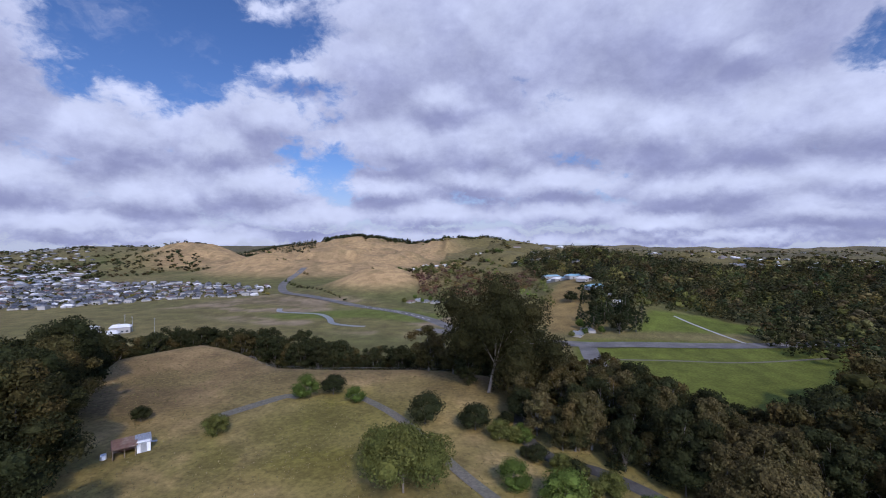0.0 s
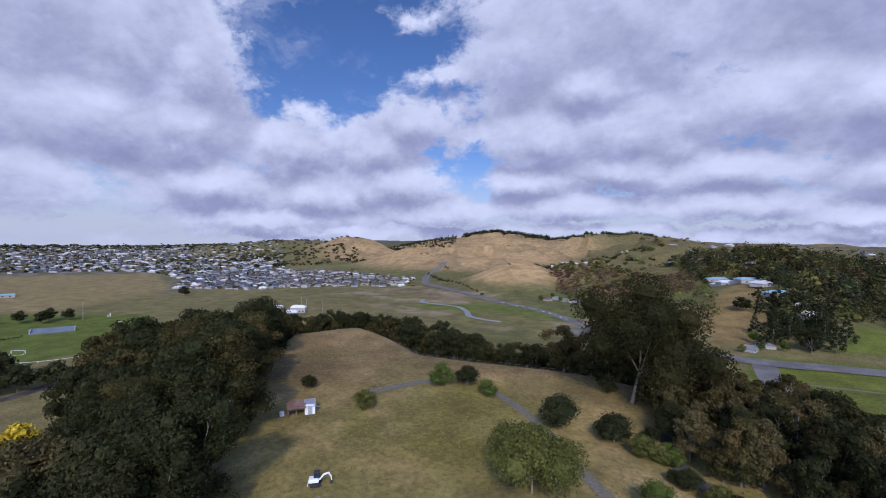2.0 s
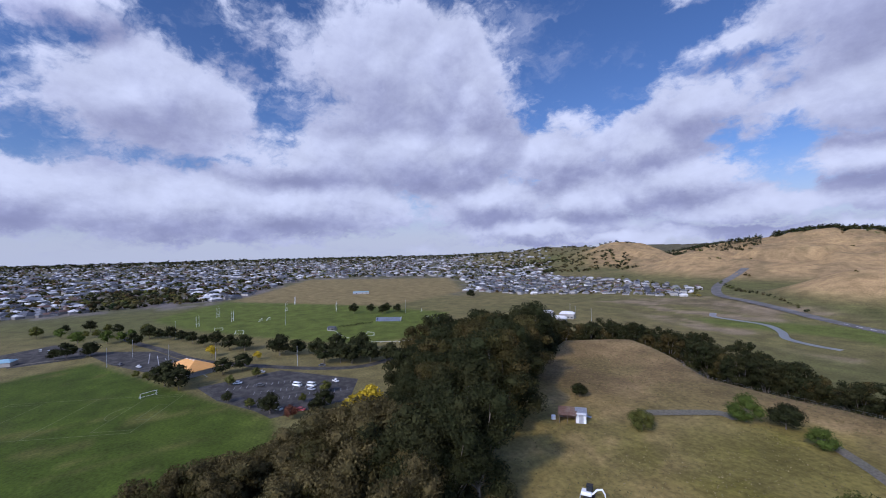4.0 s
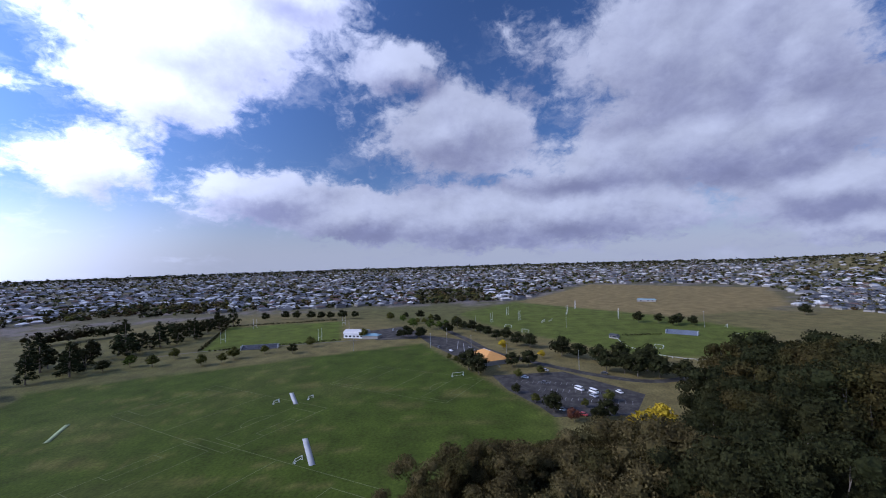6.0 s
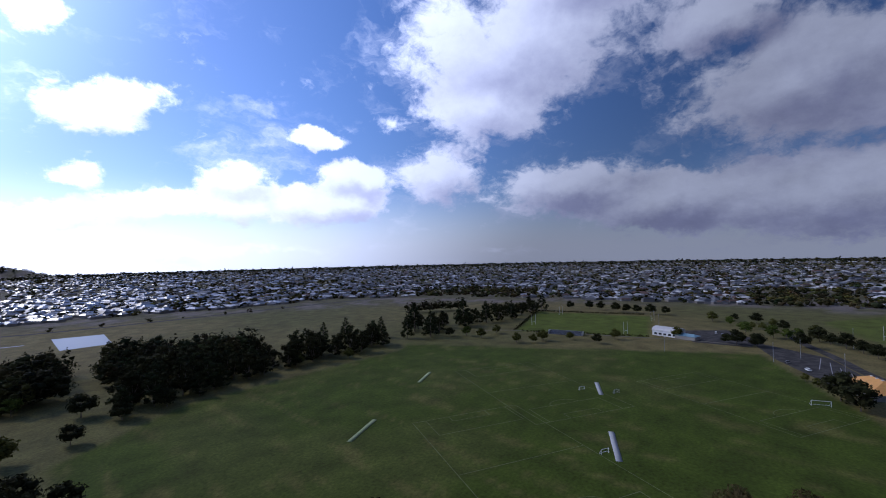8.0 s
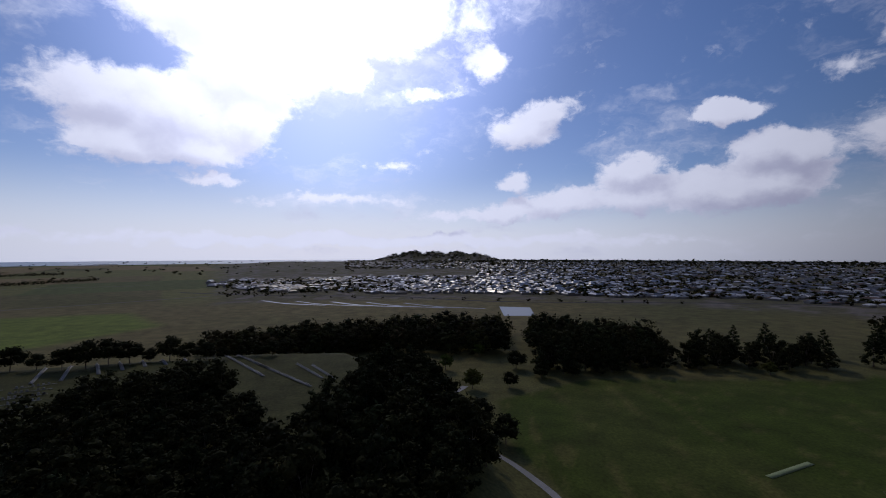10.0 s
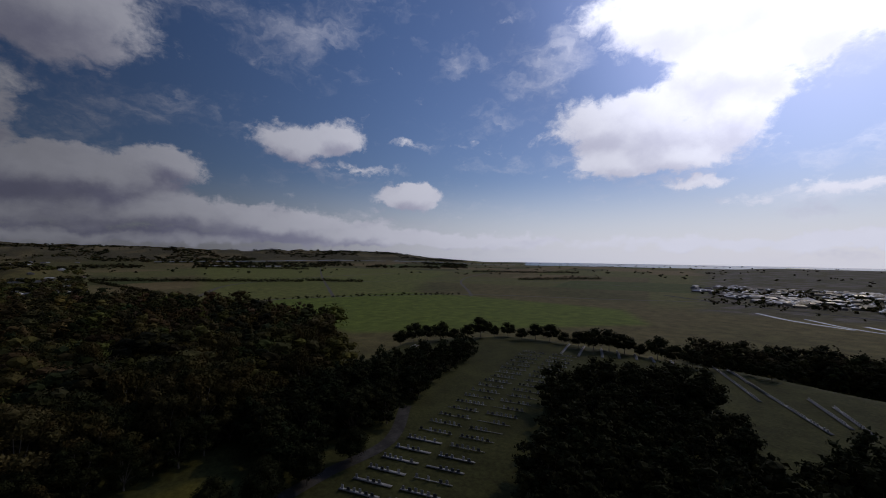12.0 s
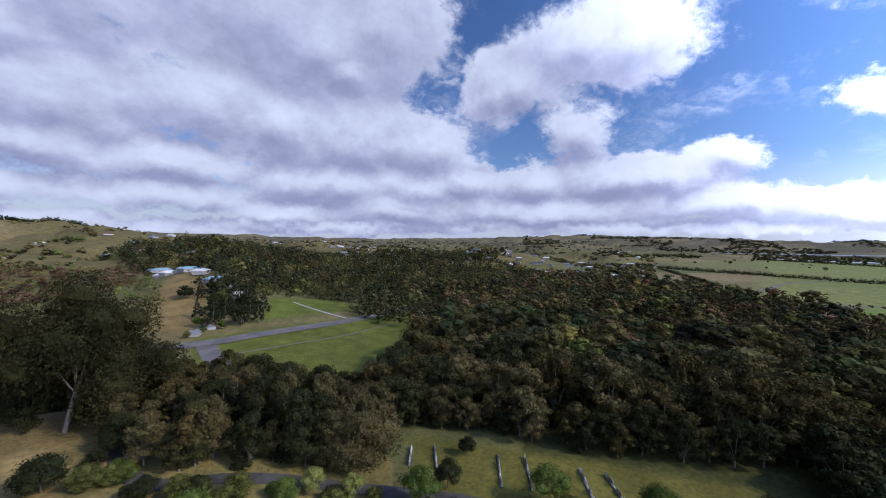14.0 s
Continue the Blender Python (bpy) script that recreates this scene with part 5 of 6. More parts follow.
for x, y in (polar(1, 880), polar(359.5, 850), polar(357.6, 870), polar(357, 860), polar(4, 900), polar(343, 1250), polar(355, 940), polar(2.4, 960), polar(333, 900), polar(328, 980)):
    tagged(copy_thing(HOUSES[0], pose(x, y, ground_z(x, y) - .3, 0, 0, W.uniform(0, 360))), group="white houses on the hills")
for x, y in ((-40, 520), (-22, 522), (-30, 532), (105, 321), (117, 331), (-9, 515), (-300, 335)):
    ob = tagged(copy_thing(HOUSES[1 + W.randint(4)], pose(x, y, ground_z(x, y) - .2, 0, 0, W.uniform(0, 360))), group="houses by the valley road")
    ob.scale = (.62, .62, .8)
for x, y in ((98, 316), (111, 322), (124, 324), (112, 339), (-48, 514), (-16, 528), (-26, 514), (0, 522), (-36, 541), (-310, 328), (-280, 326), (-262, 308)):
    plant(ROUNDS_MID, x, y, W.uniform(5, 9), W, "trees by the valley road", 1.1)


def town(name, places, label):
    """A spread of houses as one object. places: x, y, size."""
    verts, faces, mats = [], [], []
    zs = land(np.array([p[0] for p in places]), np.array([p[1] for p in places]))
    for (x, y, size), z in zip(places, zs):
        l, w = size * W.uniform(.9, 1.5), size * W.uniform(.6, .8)
        v, walls, roof = house_faces(l, w, W.uniform(2.6, 3.4) * (1.6 if W.rand() < .12 else 1), size * .17, l * .22)
        a = radians([25, 115][W.randint(2)] + W.uniform(-14, 14))
        c, s, k = math.cos(a), math.sin(a), len(verts)
        verts += [(x + p * c - q * s, y + p * s + q * c, z + r) for p, q, r in v]
        south = 160 < math.degrees(math.atan2(-x, y)) % 360 < 216
        m = 1 + ([0, 4, 2, 4, 1, 1, 4, 2] if south else [0, 0, 1, 1, 2, 2, 3, 4])[W.randint(8)]
        faces += [tuple(i + k for i in f) for f in walls + roof[:4]]
        mats += [0] * 4 + [m] * 4
    me = mesh_of(name, verts, faces, M_WALL)
    for r in ROOFS:
        me.materials.append(r)
    me.polygons.foreach_set("material_index", mats)
    return tagged(new(name, me), label, "town", kind="stuff")


places, greens = spare, []
streets = lambda x, y: abs(((x * .9 + y * .43) / 78) % 1 - .5) < .43
for _ in range(26000):
    az, d = W.uniform(40, 212), 600 * 7.6 ** W.uniform(0, 1)
    x, y = polar(az, d)
    edge = np.interp(az, [40, 50, 54, 60, 72, 81, 90, 105, 125, 142, 160, 176, 190, 205, 212], [820, 760, 1060, 1150, 1150, 730, 700, 690, 760, 800, 735, 745, 740, 820, 1000])
    if d < edge or (az > 196 and d > 1250) or (az > 178 and 1300 < d < 1900) or inside(ESTATE, [x], [y])[0] or (128 < az < 150 and d < 800):
        continue
    keep = vnoise(x / 240 + 3, y / 240)
    if streets(x, y) and keep > .2 and W.rand() < .56:
        places.append((x, y, W.uniform(10, 15) * (1.0 if d < 1800 else 1.15) * (1.7 if W.rand() < .03 else 1)))
    elif W.rand() < (.9 if az < 165 or d > 1700 else .35):
        greens.append((x, y, W.uniform(6, 13) * (1 if d < 2500 else 1.35), W.uniform(1, 1.6), "gum", 16 if d < 1500 else 6, [2, 2, 3, 0, 4][W.randint(5)]))
for _ in range(650):
    az, d = W.uniform(171, 211), W.uniform(770, 1260)
    x, y = polar(az, d)
    if d > np.interp(az, [170, 190, 205, 212], [765, 765, 840, 1010]) and streets(x, y):
        places.append((x, y, W.uniform(8.5, 12)))
    else:
        greens.append((x, y, W.uniform(4, 8), W.uniform(1, 1.6), "gum", 16, 2))
hamlet = []
for _ in range(420):
    az, d = W.uniform(284, 350), 820 * 3.4 ** W.uniform(0, 1)
    hamlet.append((*polar(az, d), W.uniform(12, 18)))
town("hill_homes", hamlet, "scattered pale houses among the hill trees")
town("suburb", places, "low suburb of pale and grey roofed houses")
for az in np.linspace(42, 190, 900):
    x, y = polar(az + W.uniform(-.2, .2), W.uniform(3300, 4600))
    greens.append((x, y, W.uniform(16, 30), 1.6, "gum", 7, [2, 4][W.randint(2)]))
for _ in range(500):
    x, y = polar(W.uniform(178, 192), 4000 + W.uniform(-160, 160))
    greens.append((x, y, W.uniform(8, 16), 1.5, "gum", 8, 2))
for _ in range(300):
    az = W.uniform(192, 285)
    x, y = polar(az, W.uniform(1500, 4200))
    greens.append((x, y, W.uniform(6, 14), 1.6, "gum", 8, 2))
far_wood("suburb_trees", greens, "street and garden trees among the houses", "trees")

# ---- small things ----
M_WHITE = material("white_paint", (.72, .72, .70), .5, vary=.06, scale=1.0)
M_STEEL = material("galvanised_steel", (.42, .43, .44), .45, metal=.6, vary=.12, scale=2.0)
M_RUST = material("rusty_iron", (.16, .085, .055), .85, vary=.3, scale=2.0, second=(.22, .17, .13))
M_BLACK = material("black_rubber", (.018, .018, .02), .8, vary=.15, scale=4.0)
M_TIMBER = material("weathered_timber", (.16, .12, .085), .9, vary=.25, scale=3.0)
M_RED = material("red_car_paint", (.30, .03, .03), .35, vary=.05, scale=1.0)
M_SILVER = material("silver_car_paint", (.45, .46, .48), .3, metal=.4, vary=.05, scale=1.0)
M_BLUEROOF = material("blue_metal_roof", (.20, .33, .37), .45, vary=.12, scale=.6)
M_SEAT = material("grey_blue_seats", (.13, .15, .19), .7, vary=.15, scale=1.0)
M_STONE = material("pale_headstone", (.42, .41, .40), .6, vary=.2, scale=3.0, per_object=.35)
M_GRANITE = material("dark_headstone", (.08, .08, .085), .35, vary=.2, scale=3.0, per_object=.3)
M_BEAM = material("grave_concrete", (.25, .245, .225), .9, vary=.2, scale=1.5)


def bevelled(bm, width=.03):
    bmesh.ops.bevel(bm, geom=list(bm.edges), offset=width, segments=1, affect="EDGES")
    return bm


def solid(sx, sy, sz, x=0, y=0, z=0, turn=0, edge=.03):
    bm = bmesh.new()
    box(bm, x, y, z, sx, sy, sz, turn)
    return bevelled(bm, edge) if edge else bm


def digger(x, y, turn):
    root = tagged(new("mini_excavator"), "white and black mini excavator parked on the grass", "excavator")
    for s in (-.75, .75):
        bm = bmesh.new()
        for dx in (-.75, .75):
            r = bmesh.ops.create_cone(bm, cap_ends=True, segments=12, radius1=.32, radius2=.32, depth=.4, matrix=Matrix.Translation((dx, s, .32)) @ Matrix.Rotation(math.pi / 2, 4, "X"))
        box(bm, 0, s, .02, 1.5, .4, .6)
        part("track", bm, M_BLACK, root)
    part("turntable", solid(.9, .9, .2, 0, 0, .55), M_BLACK, root)
    part("body", solid(1.9, 1.5, .75, -.35, 0, .72, 0, .1), M_WHITE, root)
    bm = bmesh.new()
    box(bm, .15, .2, 1.45, 1.1, .95, .08)
    for dx in (-.36, .66):
        for dy in (-.24, .64):
            box(bm, dx, dy, 1.45, .07, .07, 1.1)
    cab = part("cab", bm, M_BLACK, root)
    part("glass", solid(.98, .84, .95, .15, .2, 1.52, 0, .02), M_GLASSDARK, cab)
    part("roof", solid(1.15, 1.0, .1, .15, .2, 2.5, 0, .03), M_BLACK, cab)
    bm = bmesh.new()
    tube(bm, [(.7, -.2, 1.1), (1.5, -.2, 2.1), (2.5, -.2, 2.4)], [.17, .2, .14], 4)
    part("boom", bm, M_WHITE, root)
    bm = bmesh.new()
    tube(bm, [(2.4, -.2, 2.45), (2.9, -.2, 1.6), (3.0, -.2, .9)], [.15, .14, .1], 4)
    part("arm", bm, M_WHITE, root)
    bm = bmesh.new()
    box(bm, 2.9, -.2, .3, .5, .6, .55)
    part("bucket", bevelled(bm, .08), M_BLACK, root)
    part("blade", solid(.12, 1.5, .4, -1.5, 0, .1, 0, .03), M_WHITE, root)
    root.matrix_world = pose(x, y, ground_z(x, y), 0, 0, turn)
    root.scale = (1.05, 1.05, 1.05)
    return root


def shed(x, y, turn):
    root = tagged(new("shed"), "small open-fronted shed with rusty roof and pale side", "shed")
    z = ground_z(x, y) - .05
    for dx in (-2.6, -.9, .8):
        for dy in (-1.7, 1.7):
            part("post", solid(.14, .14, 2.3, dx, dy, 0, 0, 0), M_TIMBER, root)
    part("back_wall", solid(3.5, .1, 2.2, -.9, 1.72, 0, 0, 0), M_RUST, root)
    part("side_wall", solid(.1, 3.5, 2.2, -2.66, 0, 0, 0, 0), M_TIMBER, root)
    for k in range(9):
        bm = bmesh.new()
        for q in box(bm, -2.7 + .46 * k, 0, 2.32, .44, 4.1, .07):
            q.co.z += .12 * q.co.y
        part("roof_sheet", bm, M_RUST, root)
    part("store", solid(2.2, 3.0, 2.3, 2.1, .2, 0, 0, .02), M_WHITE, root)
    for k in range(6):
        bm = bmesh.new()
        for q in box(bm, 1.0 + .44 * k, .2, 2.32, .42, 3.5, .06):
            q.co.z += .16 * q.co.y
        part("roof_sheet", bm, M_STEEL, root, "pale metal roof sheet")
    part("door", solid(1.0, .06, 1.9, 2.1, -1.34, .05, 0, .01), M_STEEL, root)
    root.matrix_world = pose(x, y, z, 0, 0, turn)
    root.scale = (1.25, 1.25, 1.2)
    return root


def car_master(name, paint, label, l=4.4, w=1.8, h=1.45, van=False):
    root = tagged(new(name), label, "van" if van else "car")
    bm = bmesh.new()
    box(bm, 0, 0, .32, l, w, h * .42)
    part("body", bevelled(bm, .12), paint, root)
    bm = bmesh.new()
    v = box(bm, -.1 if not van else -.25, 0, .3 + h * .42, l * (.56 if not van else .86), w * .94, h * .45)
    for q in v:
        if q.co.z > h * .9:
            q.co.x = q.co.x * (.72 if not van else .92)
            q.co.y *= .86
    part("cabin", bevelled(bm, .06), paint, root)
    bm = bmesh.new()
    v = box(bm, -.1 if not van else -.25, 0, .36 + h * .44, l * (.565 if not van else .865), w * .95, h * .27)
    for q in v:
        if q.co.z > h * .8:
            q.co.x = q.co.x * (.82 if not van else .95)
            q.co.y *= .93
    part("window", bm, M_GLASSDARK, root)
    for dx in (-l * .31, l * .31):
        for dy in (-w * .45, w * .45):
            bm = bmesh.new()
            bmesh.ops.create_cone(bm, cap_ends=True, segments=14, radius1=.33, radius2=.33, depth=.22, matrix=Matrix.Translation((dx, dy, .33)) @ Matrix.Rotation(math.pi / 2, 4, "X"))
            wheel = part("wheel", bm, M_BLACK, root)
            bm = bmesh.new()
            bmesh.ops.create_cone(bm, cap_ends=True, segments=10, radius1=.19, radius2=.19, depth=.24, matrix=Matrix.Translation((dx, dy, .33)) @ Matrix.Rotation(math.pi / 2, 4, "X"))
            part("rim", bm, M_STEEL, wheel)
    return root


CARS = {"white": car_master("car", M_WHITE, "white hatchback car parked on asphalt"), "silver": car_master("car", M_SILVER, "silver car parked on asphalt"), "red": car_master("car", M_RED, "red car parked under trees"),
        "van": car_master("van", M_WHITE, "white minibus parked in the car park", 5.4, 2.0, 2.2, True), "dark": car_master("car", M_GRANITE, "dark grey car parked on asphalt")}


def park(kind, x, y, turn, z=.12):
    return copy_thing(CARS[kind], pose(x, y, ground_z(x, y) + z, 0, 0, turn))


for kind, x, y, turn in (("white", -252, 41, 60), ("silver", -266, 56, 70), ("van", -227, 66, 28), ("van", -222, 72, 28), ("silver", -216, 70, 30), ("white", -221, 85, 20), ("white", -198, 49, 40), ("red", -191, 57, 50), ("dark", -257, 90, 60), ("dark", -240, 50, 60),
                         ("white", -436, -66, 10), ("silver", -428, -60, 10), ("dark", -420, -50, 12), ("white", -330, -4, 24), ("dark", -345, -14, 20)):
    tagged(park(kind, x, y, turn), group="cars in the car park")
tagged(park("white", 97, 6, 112, .15), "white car on the cemetery drive", "car")
tagged(park("white", 168, -243, 150, .02), "white car on the cemetery hill", "car")

digger(-50, 72, 28)
tagged(new("soil_heap", mesh_of("soil_heap", *(lambda r: ([(-47 + .9 * math.cos(a) * k, 68.6 + .6 * math.sin(a) * k, ground_z(-47, 68.6) + .55 * (1 - k) - .02) for k in (1, .6, .25) for a in [j * .785 for j in range(8)]], [(i * 8 + j, i * 8 + (j + 1) % 8, (i + 1) * 8 + (j + 1) % 8, (i + 1) * 8 + j) for i in range(2) for j in range(8)] + [tuple(range(16, 24))]))(0), M_TIMBER, True)), "small heap of dug soil beside the excavator", "soil")
shed(-75.5, 100, 38)
tank = tagged(new("water_tank", None), "small white tank beside the shed", "tank")
bm = bmesh.new()
bmesh.ops.create_cone(bm, cap_ends=True, segments=16, radius1=.7, radius2=.62, depth=1.1, matrix=Matrix.Translation((0, 0, .55)))
part("tank_body", bm, M_WHITE, tank)
tank.matrix_world = pose(-79.5, 97, ground_z(-79.5, 97))
trough = tagged(new("trough", None), "flat pale sheet lying on the grass", "sheet")
part("slab", solid(1.6, .8, .12, 0, 0, 0, 0, .02), M_STEEL, trough)
trough.matrix_world = pose(-74, 106, ground_z(-74, 106) + .05, 0, 0, 20)


def goal(x, y, turn, wide=7.3, high=2.4, deep=2.0):
    root = tagged(new("football_goal"), "white metal football goal on the grass", "goal", "football goals")
    for dy in (-wide / 2, wide / 2):
        bm = bmesh.new()
        tube(bm, [(0, dy, 0), (0, dy, high)], [.1, .1], 6)
        part("post", bm, M_WHITE, root)
        bm = bmesh.new()
        tube(bm, [(0, dy, high), (-deep, dy, .05), (0, dy, .05)], [.06, .06, .06], 5)
        part("side_stay", bm, M_WHITE, root)
    bm = bmesh.new()
    tube(bm, [(0, -wide / 2, high), (0, wide / 2, high)], [.1, .1], 6)
    part("crossbar", bm, M_WHITE, root)
    bm = bmesh.new()
    tube(bm, [(-deep, -wide / 2, .06), (-deep, wide / 2, .06)], [.06, .06], 5)
    part("base_bar", bm, M_WHITE, root)
    root.matrix_world = pose(x, y, ground_z(x, y), 0, 0, turn)


for x, y, turn in ((-439, 55, 150), (-410, 68, 150), (-259, 1, 20), (-468, 98, 60), (-472, 107, 60), (-325, 156, 120), (-410, 262, 60), (-152, -58, 64), (-216, -94, 64), (-222, -78, 64)):
    goal(x, y, turn, *((7.3, 2.4, 2.0) if turn != 64 else (3.4, 1.7, 1.0)))


def rugby_posts(x, y, turn, high=11):
    root = tagged(new("rugby_goal"), "tall white rugby posts on the playing field", "rugby posts", "rugby posts")
    for dy in (-2.8, 2.8):
        bm = bmesh.new()
        tube(bm, [(0, dy, -.2), (0, dy, high)], [.13, .09], 6)
        part("post", bm, M_WHITE, root)
    bm = bmesh.new()
    tube(bm, [(0, -2.8, 3), (0, 2.8, 3)], [.1, .1], 6)
    part("crossbar", bm, M_WHITE, root)
    root.matrix_world = pose(x, y, ground_z(x, y), 0, 0, turn)


for x, y, turn in ((-475, 41, 60), (-533, 66, 60), (-488, 74, 60), (-580, 165, 60), (-392, -222, 75), (-482, -130, 75), (-390, -128, 75), (-476, -232, 75), (-482, 186, 60), (-528, 140, 60)):
    rugby_posts(x, y, turn)


def light_pole(x, y, high=14, turn=0):
    root = tagged(new("light_pole"), "slim grey floodlight pole", "light pole", "floodlight poles")
    bm = bmesh.new()
    tube(bm, [(0, 0, -.2), (0, 0, high)], [.16, .08], 6)
    part("pole", bm, M_STEEL, root)
    part("lamp_head", solid(1.1, .35, .3, 0, 0, high - .1, 0, .04), M_STEEL, root)
    root.matrix_world = pose(x, y, ground_z(x, y), 0, 0, turn)


for x, y in ((-420, -108), (-340, -84), (-345, -21), (-366, -8), (-410, 240), (-426, 112), (-330, 12), (-300, 36), (-268, 78), (-288, 330), (-262, 350), (-250, 320), (-240, 345), (-276, 360), (-420, 20)):
    light_pole(x, y, 12 if x > -400 else 15)

def rail_fence(points, label):
    """A low white rail on short posts round a sports ground."""
    root = tagged(new("rail_fence"), label, "fence")
    line = spline(points, 6.0)
    bm = bmesh.new()
    tube(bm, [(p[0], p[1], ground_z(*p) + 1.0) for p in line], [.09] * len(line), 4)
    part("rail", bm, M_WHITE, root)
    stub = mesh_of("post", [(p, q, r) for r in (-.2, 1.0) for p, q in ((-.08, -.08), (.08, -.08), (.08, .08), (-.08, .08))], [(0, 1, 5, 4), (1, 2, 6, 5), (2, 3, 7, 6), (3, 0, 4, 7), (4, 5, 6, 7)], M_WHITE)
    for p in line:
        part("post", stub, None, root).location = (p[0], p[1], ground_z(*p))


rail_fence([(-362, 138), (-330, 134), (-298, 144), (-282, 168), (-292, 200), (-322, 232), (-350, 250), (-372, 244)], "low white rail round the football ground")


def pavilion(x, y, turn):
    root = tagged(new("pavilion"), "low pavilion with orange hipped roof and pale walls", "pavilion")
    v, walls, roof = house_faces(27, 21, 3.2, 4.6, 8.5)
    part("wall", mesh_of("wall", v, walls, M_WALL), None, root)
    part("roof", mesh_of("roof", v, roof, M_ORANGE), None, root)
    for dx in (-4, 0, 4):
        part("roof_vent", solid(.9, .9, .8, dx, 0, 7.2, 0, .05), M_WHITE, root)
    for dx in (-9, -4, 4, 9):
        part("window", solid(2.2, .1, 1.3, dx, -10.5, 1.0, 0, 0), M_GLASSDARK, root)
    part("door", solid(1.8, .1, 2.1, 0, -10.5, 0, 0, 0), M_STEEL, root)
    root.matrix_world = pose(x, y, ground_z(x, y) - .05, 0, 0, turn)


pavilion(-297, 22, 24)


def clubhouse(x, y, turn):
    root = tagged(new("clubhouse"), "white clubhouse with curved pale roof and blue lean-to", "clubhouse")
    part("hall", solid(22, 13, 4.2, 0, 0, 0, 0, .05), M_WHITE, root)
    bm = bmesh.new()
    n = 12
    rows = [[bm.verts.new((sx * 11.4, -6.9 * math.cos(math.pi * k / n), 4.2 + 3.4 * math.sin(math.pi * k / n))) for k in range(n + 1)] for sx in (-1, 1)]
    for k in range(n):
        bm.faces.new((rows[0][k], rows[1][k], rows[1][k + 1], rows[0][k + 1]))
    for r in rows:
        bm.faces.new(r)
    part("roof", bm, ROOFS[0], root)
    v, walls, roof = house_faces(16, 9, 3, 1.6, 3)
    annex = part("annex", mesh_of("annex", [(p + 17, q - 3, r) for p, q, r in v], walls, M_WALL), None, root)
    part("annex_roof", mesh_of("annex_roof", [(p + 17, q - 3, r) for p, q, r in v], roof, M_BLUEROOF), None, annex)
    for dx in (-8, -4, 0, 4, 8):
        part("window", solid(2.4, .1, 1.5, dx, -6.52, 1.2, 0, 0), M_GLASSDARK, root)
    root.matrix_world = pose(x, y, ground_z(x, y) - .05, 0, 0, turn)


clubhouse(-403, -96, 76)


def grandstand(x, y, turn, long, label, seats):
    root = tagged(new("grandstand"), label, "grandstand")
    for k in range(6):
        part("step", solid(1.1, long, .5 + .5 * k, 1.1 * k, 0, 0, 0, .02), seats, root)
        part("bench", solid(.4, long - 1, .12, 1.1 * k + .2, 0, .62 + .5 * k, 0, .02), M_SEAT, root)
    for dy in (-long / 2, long / 2):
        part("side_wall", solid(6.8, .2, 3.4, 2.8, dy, 0, 0, .02), M_WHITE, root)
    root.matrix_world = pose(x, y, ground_z(x, y) - .02, 0, 0, turn)


grandstand(-376, 200, 142, 25, "open grandstand with rows of grey-blue seats", M_SEAT)
grandstand(-356, -170, 190, 30, "long low stand beside the rugby ground", M_GRANITE)
hut = make_house(7, 5, 2.6, 1.2, .2, ROOFS[2], "small dark-roofed hut beside the field", False)
hut.matrix_world = pose(-368, 138, ground_z(-368, 138), 0, 0, 40)
hut.name = "hut"
greenroof = make_house(26, 8, 3.2, 1.2, 1.0, M_BLUEROOF, "long low building with pale green roof", False)
greenroof.matrix_world = pose(-646, 292, ground_z(-646, 292), 0, 0, 62)
greenroof.name = "field_building"
for k, (az, d, turn, l, w) in enumerate(((344.6, 640, 30, 50, 18), (345.2, 660, 75, 44, 18), (344.0, 612, 15, 46, 18), (343.2, 590, 60, 52, 18), (342.6, 572, 80, 44, 15), (342.2, 560, 15, 42, 16), (341.2, 520, 50, 36, 15), (339.9, 480, 20, 32, 14), (338.4, 455, 40, 28, 13), (345.4, 700, 10, 46, 17), (337.2, 432, 30, 22, 12))):
    x, y = polar(az, d)
    hall = make_house(l * .62, w * .7, 3.8, 2.4, 3.0, M_BLUEROOF if k % 2 else ROOFS[0], "long hall with pale blue-green metal roof on the hillside" if k % 2 else "long hall with white metal roof on the hillside", k % 2 == 0)
    hall.name = "hall"
    hall.matrix_world = pose(x, y, ground_z(x, y) + .6, 0, 0, turn)
    tagged(hall, category="hall", group="halls on the hillside")
for x, y, l in ((2440, 60, 190), (2390, -170, 210), (2290, -2560, 120), (2190, -2300, 130), (1540, -3700, 150), (660, -3250, 170), (420, -3330, 140)):
    glass = make_house(l, 26, 3.4, 2.2, 1.0, ROOFS[0], "long low white glasshouse on the far plain", False)
    glass.name = "glasshouse"
    glass.matrix_world = pose(x, y, ground_z(x, y) - .3, 0, 0, math.degrees(math.atan2(-x, y)) + 180)
    tagged(glass, category="glasshouse", group="glasshouses on the plain")
for x, y, l, w in ((-291, 336, 18, 11), (-268, 345, 14, 9), (-258, 318, 16, 8)):
    yard = make_house(l, w, 5, 2, 2, ROOFS[0], "large white roofed shed beyond the trees", False)
    yard.name = "yard_shed"
    yard.matrix_world = pose(x, y, ground_z(x, y), 0, 0, 30)


# ---- the cemetery ----
def headstone_mesh(w, h, mat):
    bm = bmesh.new()
    box(bm, 0, 0, 0, w + .3, .5, .16)
    v = box(bm, 0, 0, .16, w, .16, h)
    return part("headstone", bevelled(bm, .02), mat, None).data


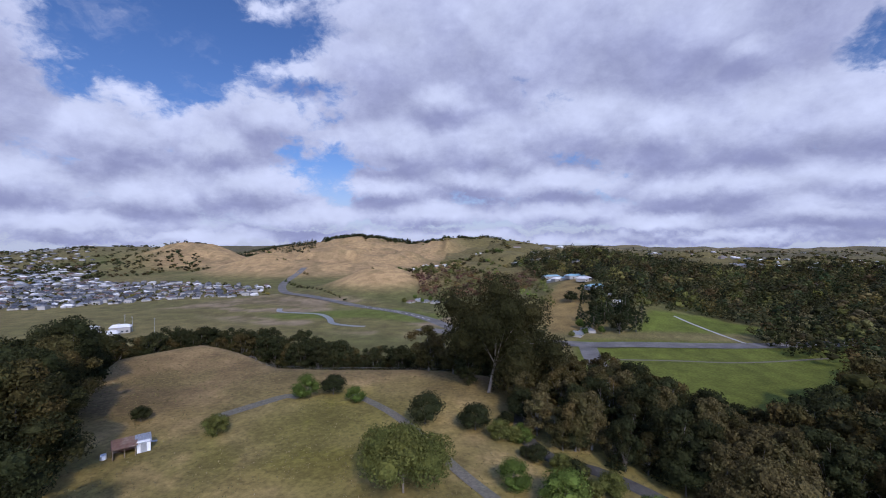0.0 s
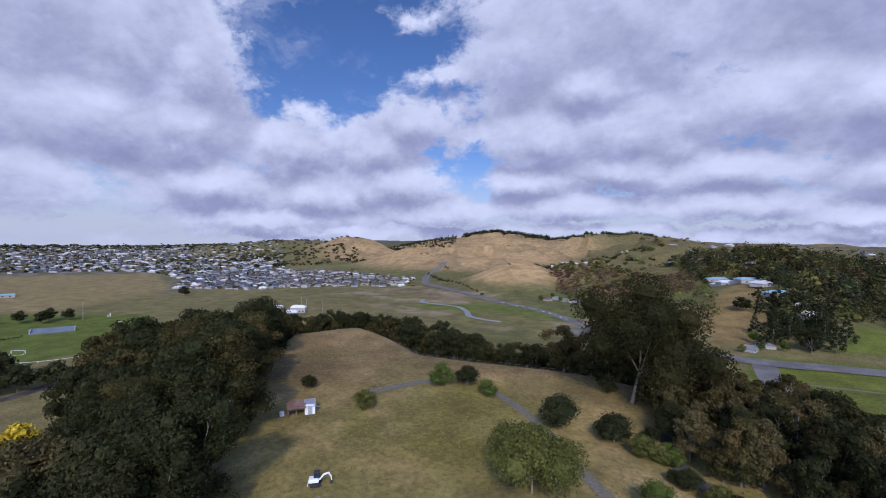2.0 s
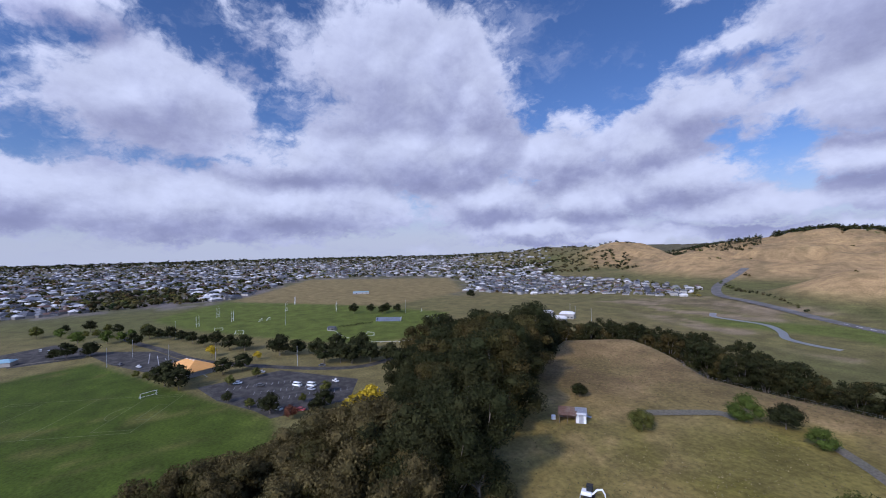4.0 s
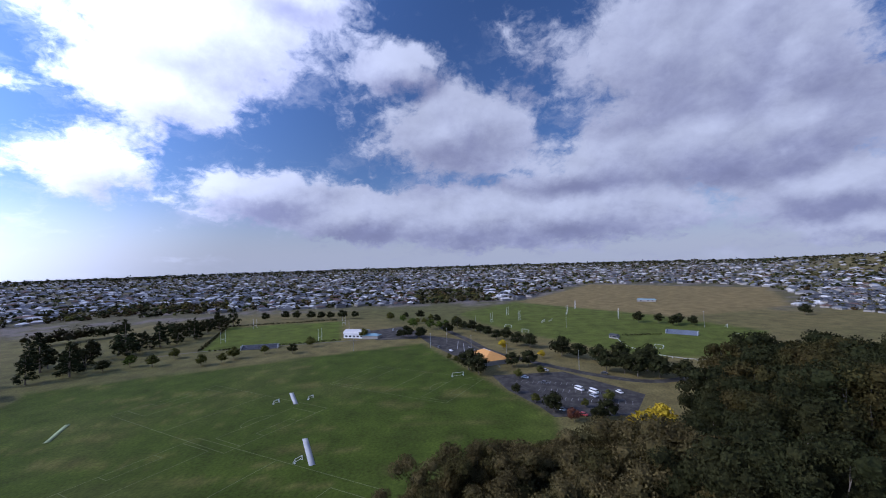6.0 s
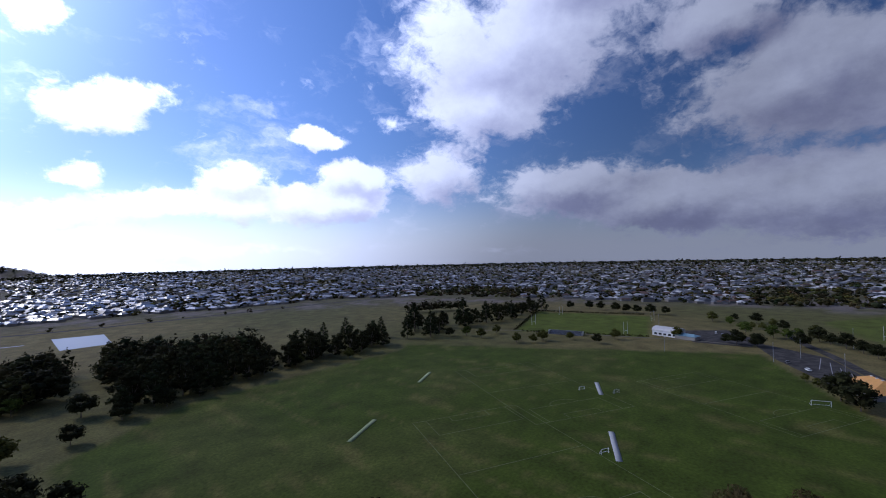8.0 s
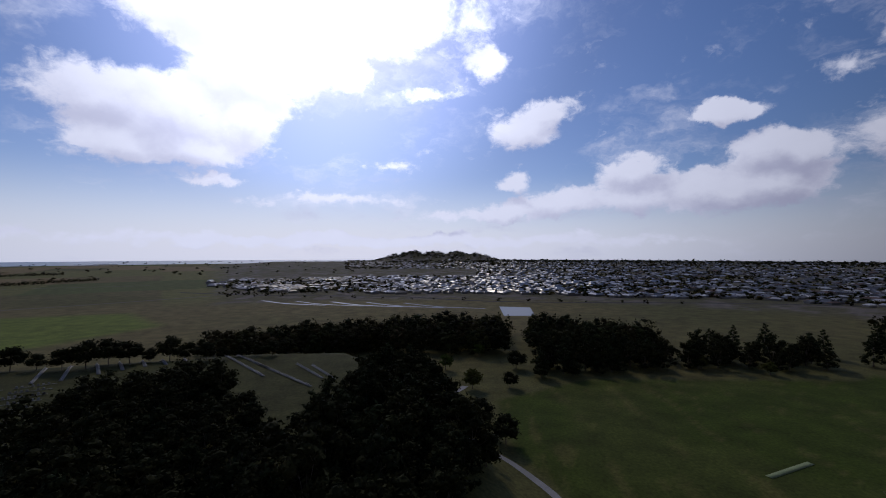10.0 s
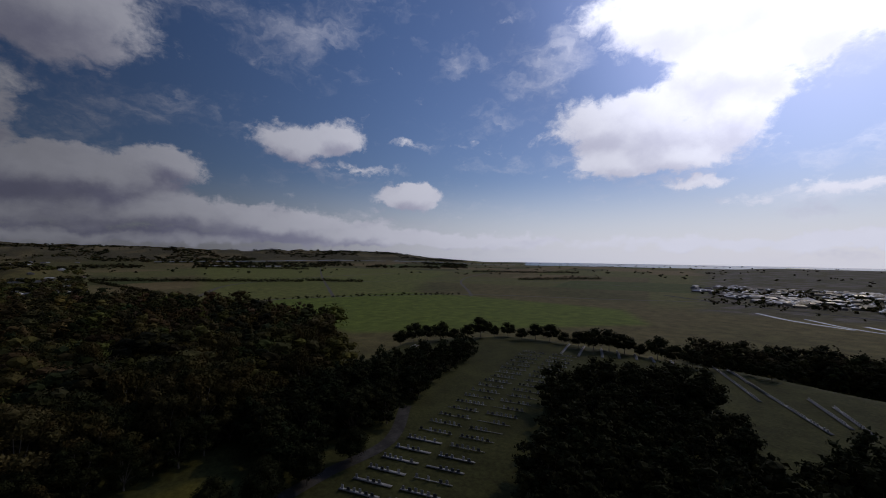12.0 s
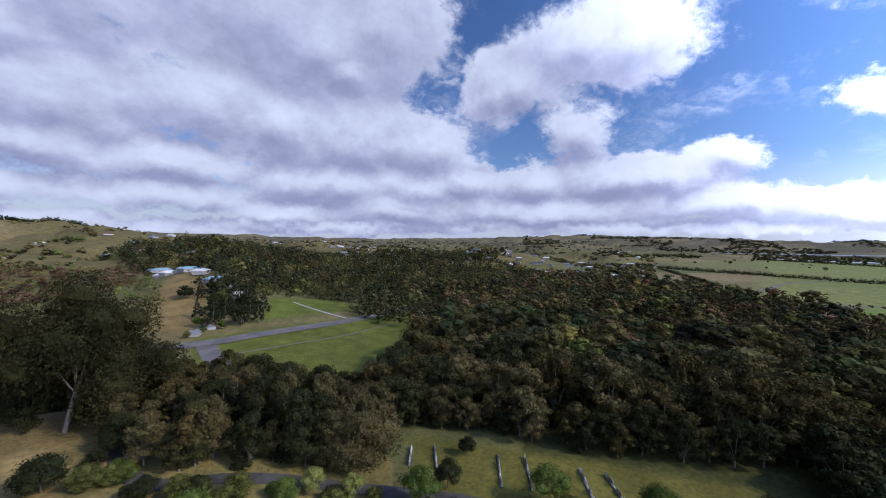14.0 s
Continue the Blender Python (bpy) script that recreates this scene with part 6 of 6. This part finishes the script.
STONES = [headstone_mesh(.8, .85, M_STONE), headstone_mesh(.9, .7, M_GRANITE), headstone_mesh(.7, 1.0, M_STONE)]
for o in [o for o in scene.objects if o.name.startswith("headstone")]:
    bpy.data.objects.remove(o)
G = np.random.RandomState(21)
COUNT = [0]
REST = []


def stone(x, y, turn):
    if COUNT[0] < 290:
        ob = new("headstone", STONES[G.randint(3)])
        ob.matrix_world = pose(x, y, ground_z(x, y) + .22, 0, 0, turn + G.uniform(-4, 4))
        tagged(ob, "stone headstone on a concrete strip in grass", "headstone", "headstones of the cemetery")
        COUNT[0] += 1
    else:
        REST.append((x, y, turn))


def grave_row(a, b, gap=1.5, beam=1.3):
    """A concrete strip with headstones along it."""
    a, b = np.array(a, float), np.array(b, float)
    long = np.hypot(*(b - a))
    turn = math.degrees(math.atan2(b[1] - a[1], b[0] - a[0]))
    ribbon("grave_strip", [a, b], beam, M_BEAM, .2, "concrete strip under a row of graves", "grave strip", step=4, thick=.12)
    for k in range(int(long / gap)):
        if G.rand() < .86:
            p = a + (b - a) * ((k + .5) * gap / long)
            stone(*p, turn)


for a, b in (((80, 81), (73, 75)), ((85, 77), (76, 68)), ((94, 62), (82, 53)), ((98, 56), (86, 47)), ((103, 43), (91, 34)), ((105, 37), (95, 28))):
    grave_row(a, b, 1.3, .55)
near_l, near_r, far_l, far_r = np.array([104, -24.]), np.array([86, -40.]), np.array([205, -158.]), np.array([179, -177.])
for k in range(23):
    t = (k / 22) ** 1.1
    a, b = near_l + (far_l - near_l) * t, near_r + (far_r - near_r) * t
    grave_row(a, a + (b - a) * .46, 1.7, 1.1 if k < 6 else .35)
    grave_row(a + (b - a) * .56, b, 1.7, .8 if k in (1, 3, 4) else .35)
for a, b in (((209, -200), (190, -175)), ((203, -208), (181, -180)), ((197, -216), (173, -191)), ((188, -220), (167, -198)), ((180, -226), (161, -205)), ((172, -230), (153, -209)), ((165, -238), (147, -216))):
    grave_row(a, b, 2.2, 1.6)
for a, b in (((139, -235), (93, -192)), ((128, -232), (97, -205)), ((110, -216), (65, -178)), ((77, -212), (58, -189)), ((86, -214), (64, -190))):
    grave_row(a, b, 1.8, 1.4)
verts, faces = [], []
for x, y, turn in REST:
    c, s, z, k = math.cos(radians(turn)), math.sin(radians(turn)), ground_z(x, y) + .22, len(verts)
    for dz in (0, .85):
        verts += [(x + c * p - s * q, y + s * p + c * q, z + dz) for p, q in ((-.4, -.1), (.4, -.1), (.4, .1), (-.4, .1))]
    faces += [(k, k + 1, k + 5, k + 4), (k + 1, k + 2, k + 6, k + 5), (k + 2, k + 3, k + 7, k + 6), (k + 3, k, k + 4, k + 7), (k + 4, k + 5, k + 6, k + 7)]
if REST:
    tagged(new("distant_headstones", mesh_of("distant_headstones", verts, faces, M_STONE)), "rows of small headstones over the cemetery hill", "headstones", kind="stuff")
for k, r in enumerate((6, 9, 12)):
    pts = [(238 + r * math.cos(a), -111 + r * math.sin(a)) for a in np.linspace(.4, 3.4, 9)]
    ribbon("memorial_arc", pts, .9, M_BEAM, .18, "pale curved memorial strip on the grass", "memorial", step=2, thick=.2)

# ---- fence along the knoll's rim ----
fence = tagged(new("fence"), "wire fence with timber posts along the knoll's rim", "fence")
line = spline([(-150, 150), (-160, 185), (-140, 218), (-112, 218), (-84, 186), (-74, 174), (-20, 170), (4, 167)], 4.0)
post = mesh_of("post", [(p, q, r) for r in (-.3, 1.2) for p, q in ((-.06, -.06), (.06, -.06), (.06, .06), (-.06, .06))], [(0, 1, 5, 4), (1, 2, 6, 5), (2, 3, 7, 6), (3, 0, 4, 7), (4, 5, 6, 7)], M_TIMBER)
for p in line:
    o = part("post", post, None, fence)
    o.location = (p[0], p[1], ground_z(*p))
for h in (.5, 1.05):
    bm = bmesh.new()
    tube(bm, [(p[0], p[1], ground_z(*p) + h) for p in line], [.015] * len(line), 3)
    part("wire", bm, M_STEEL, fence)

for ob in BIN + HOUSES + list(CARS.values()):
    for o in (*ob.children_recursive, ob):
        bpy.data.objects.remove(o)
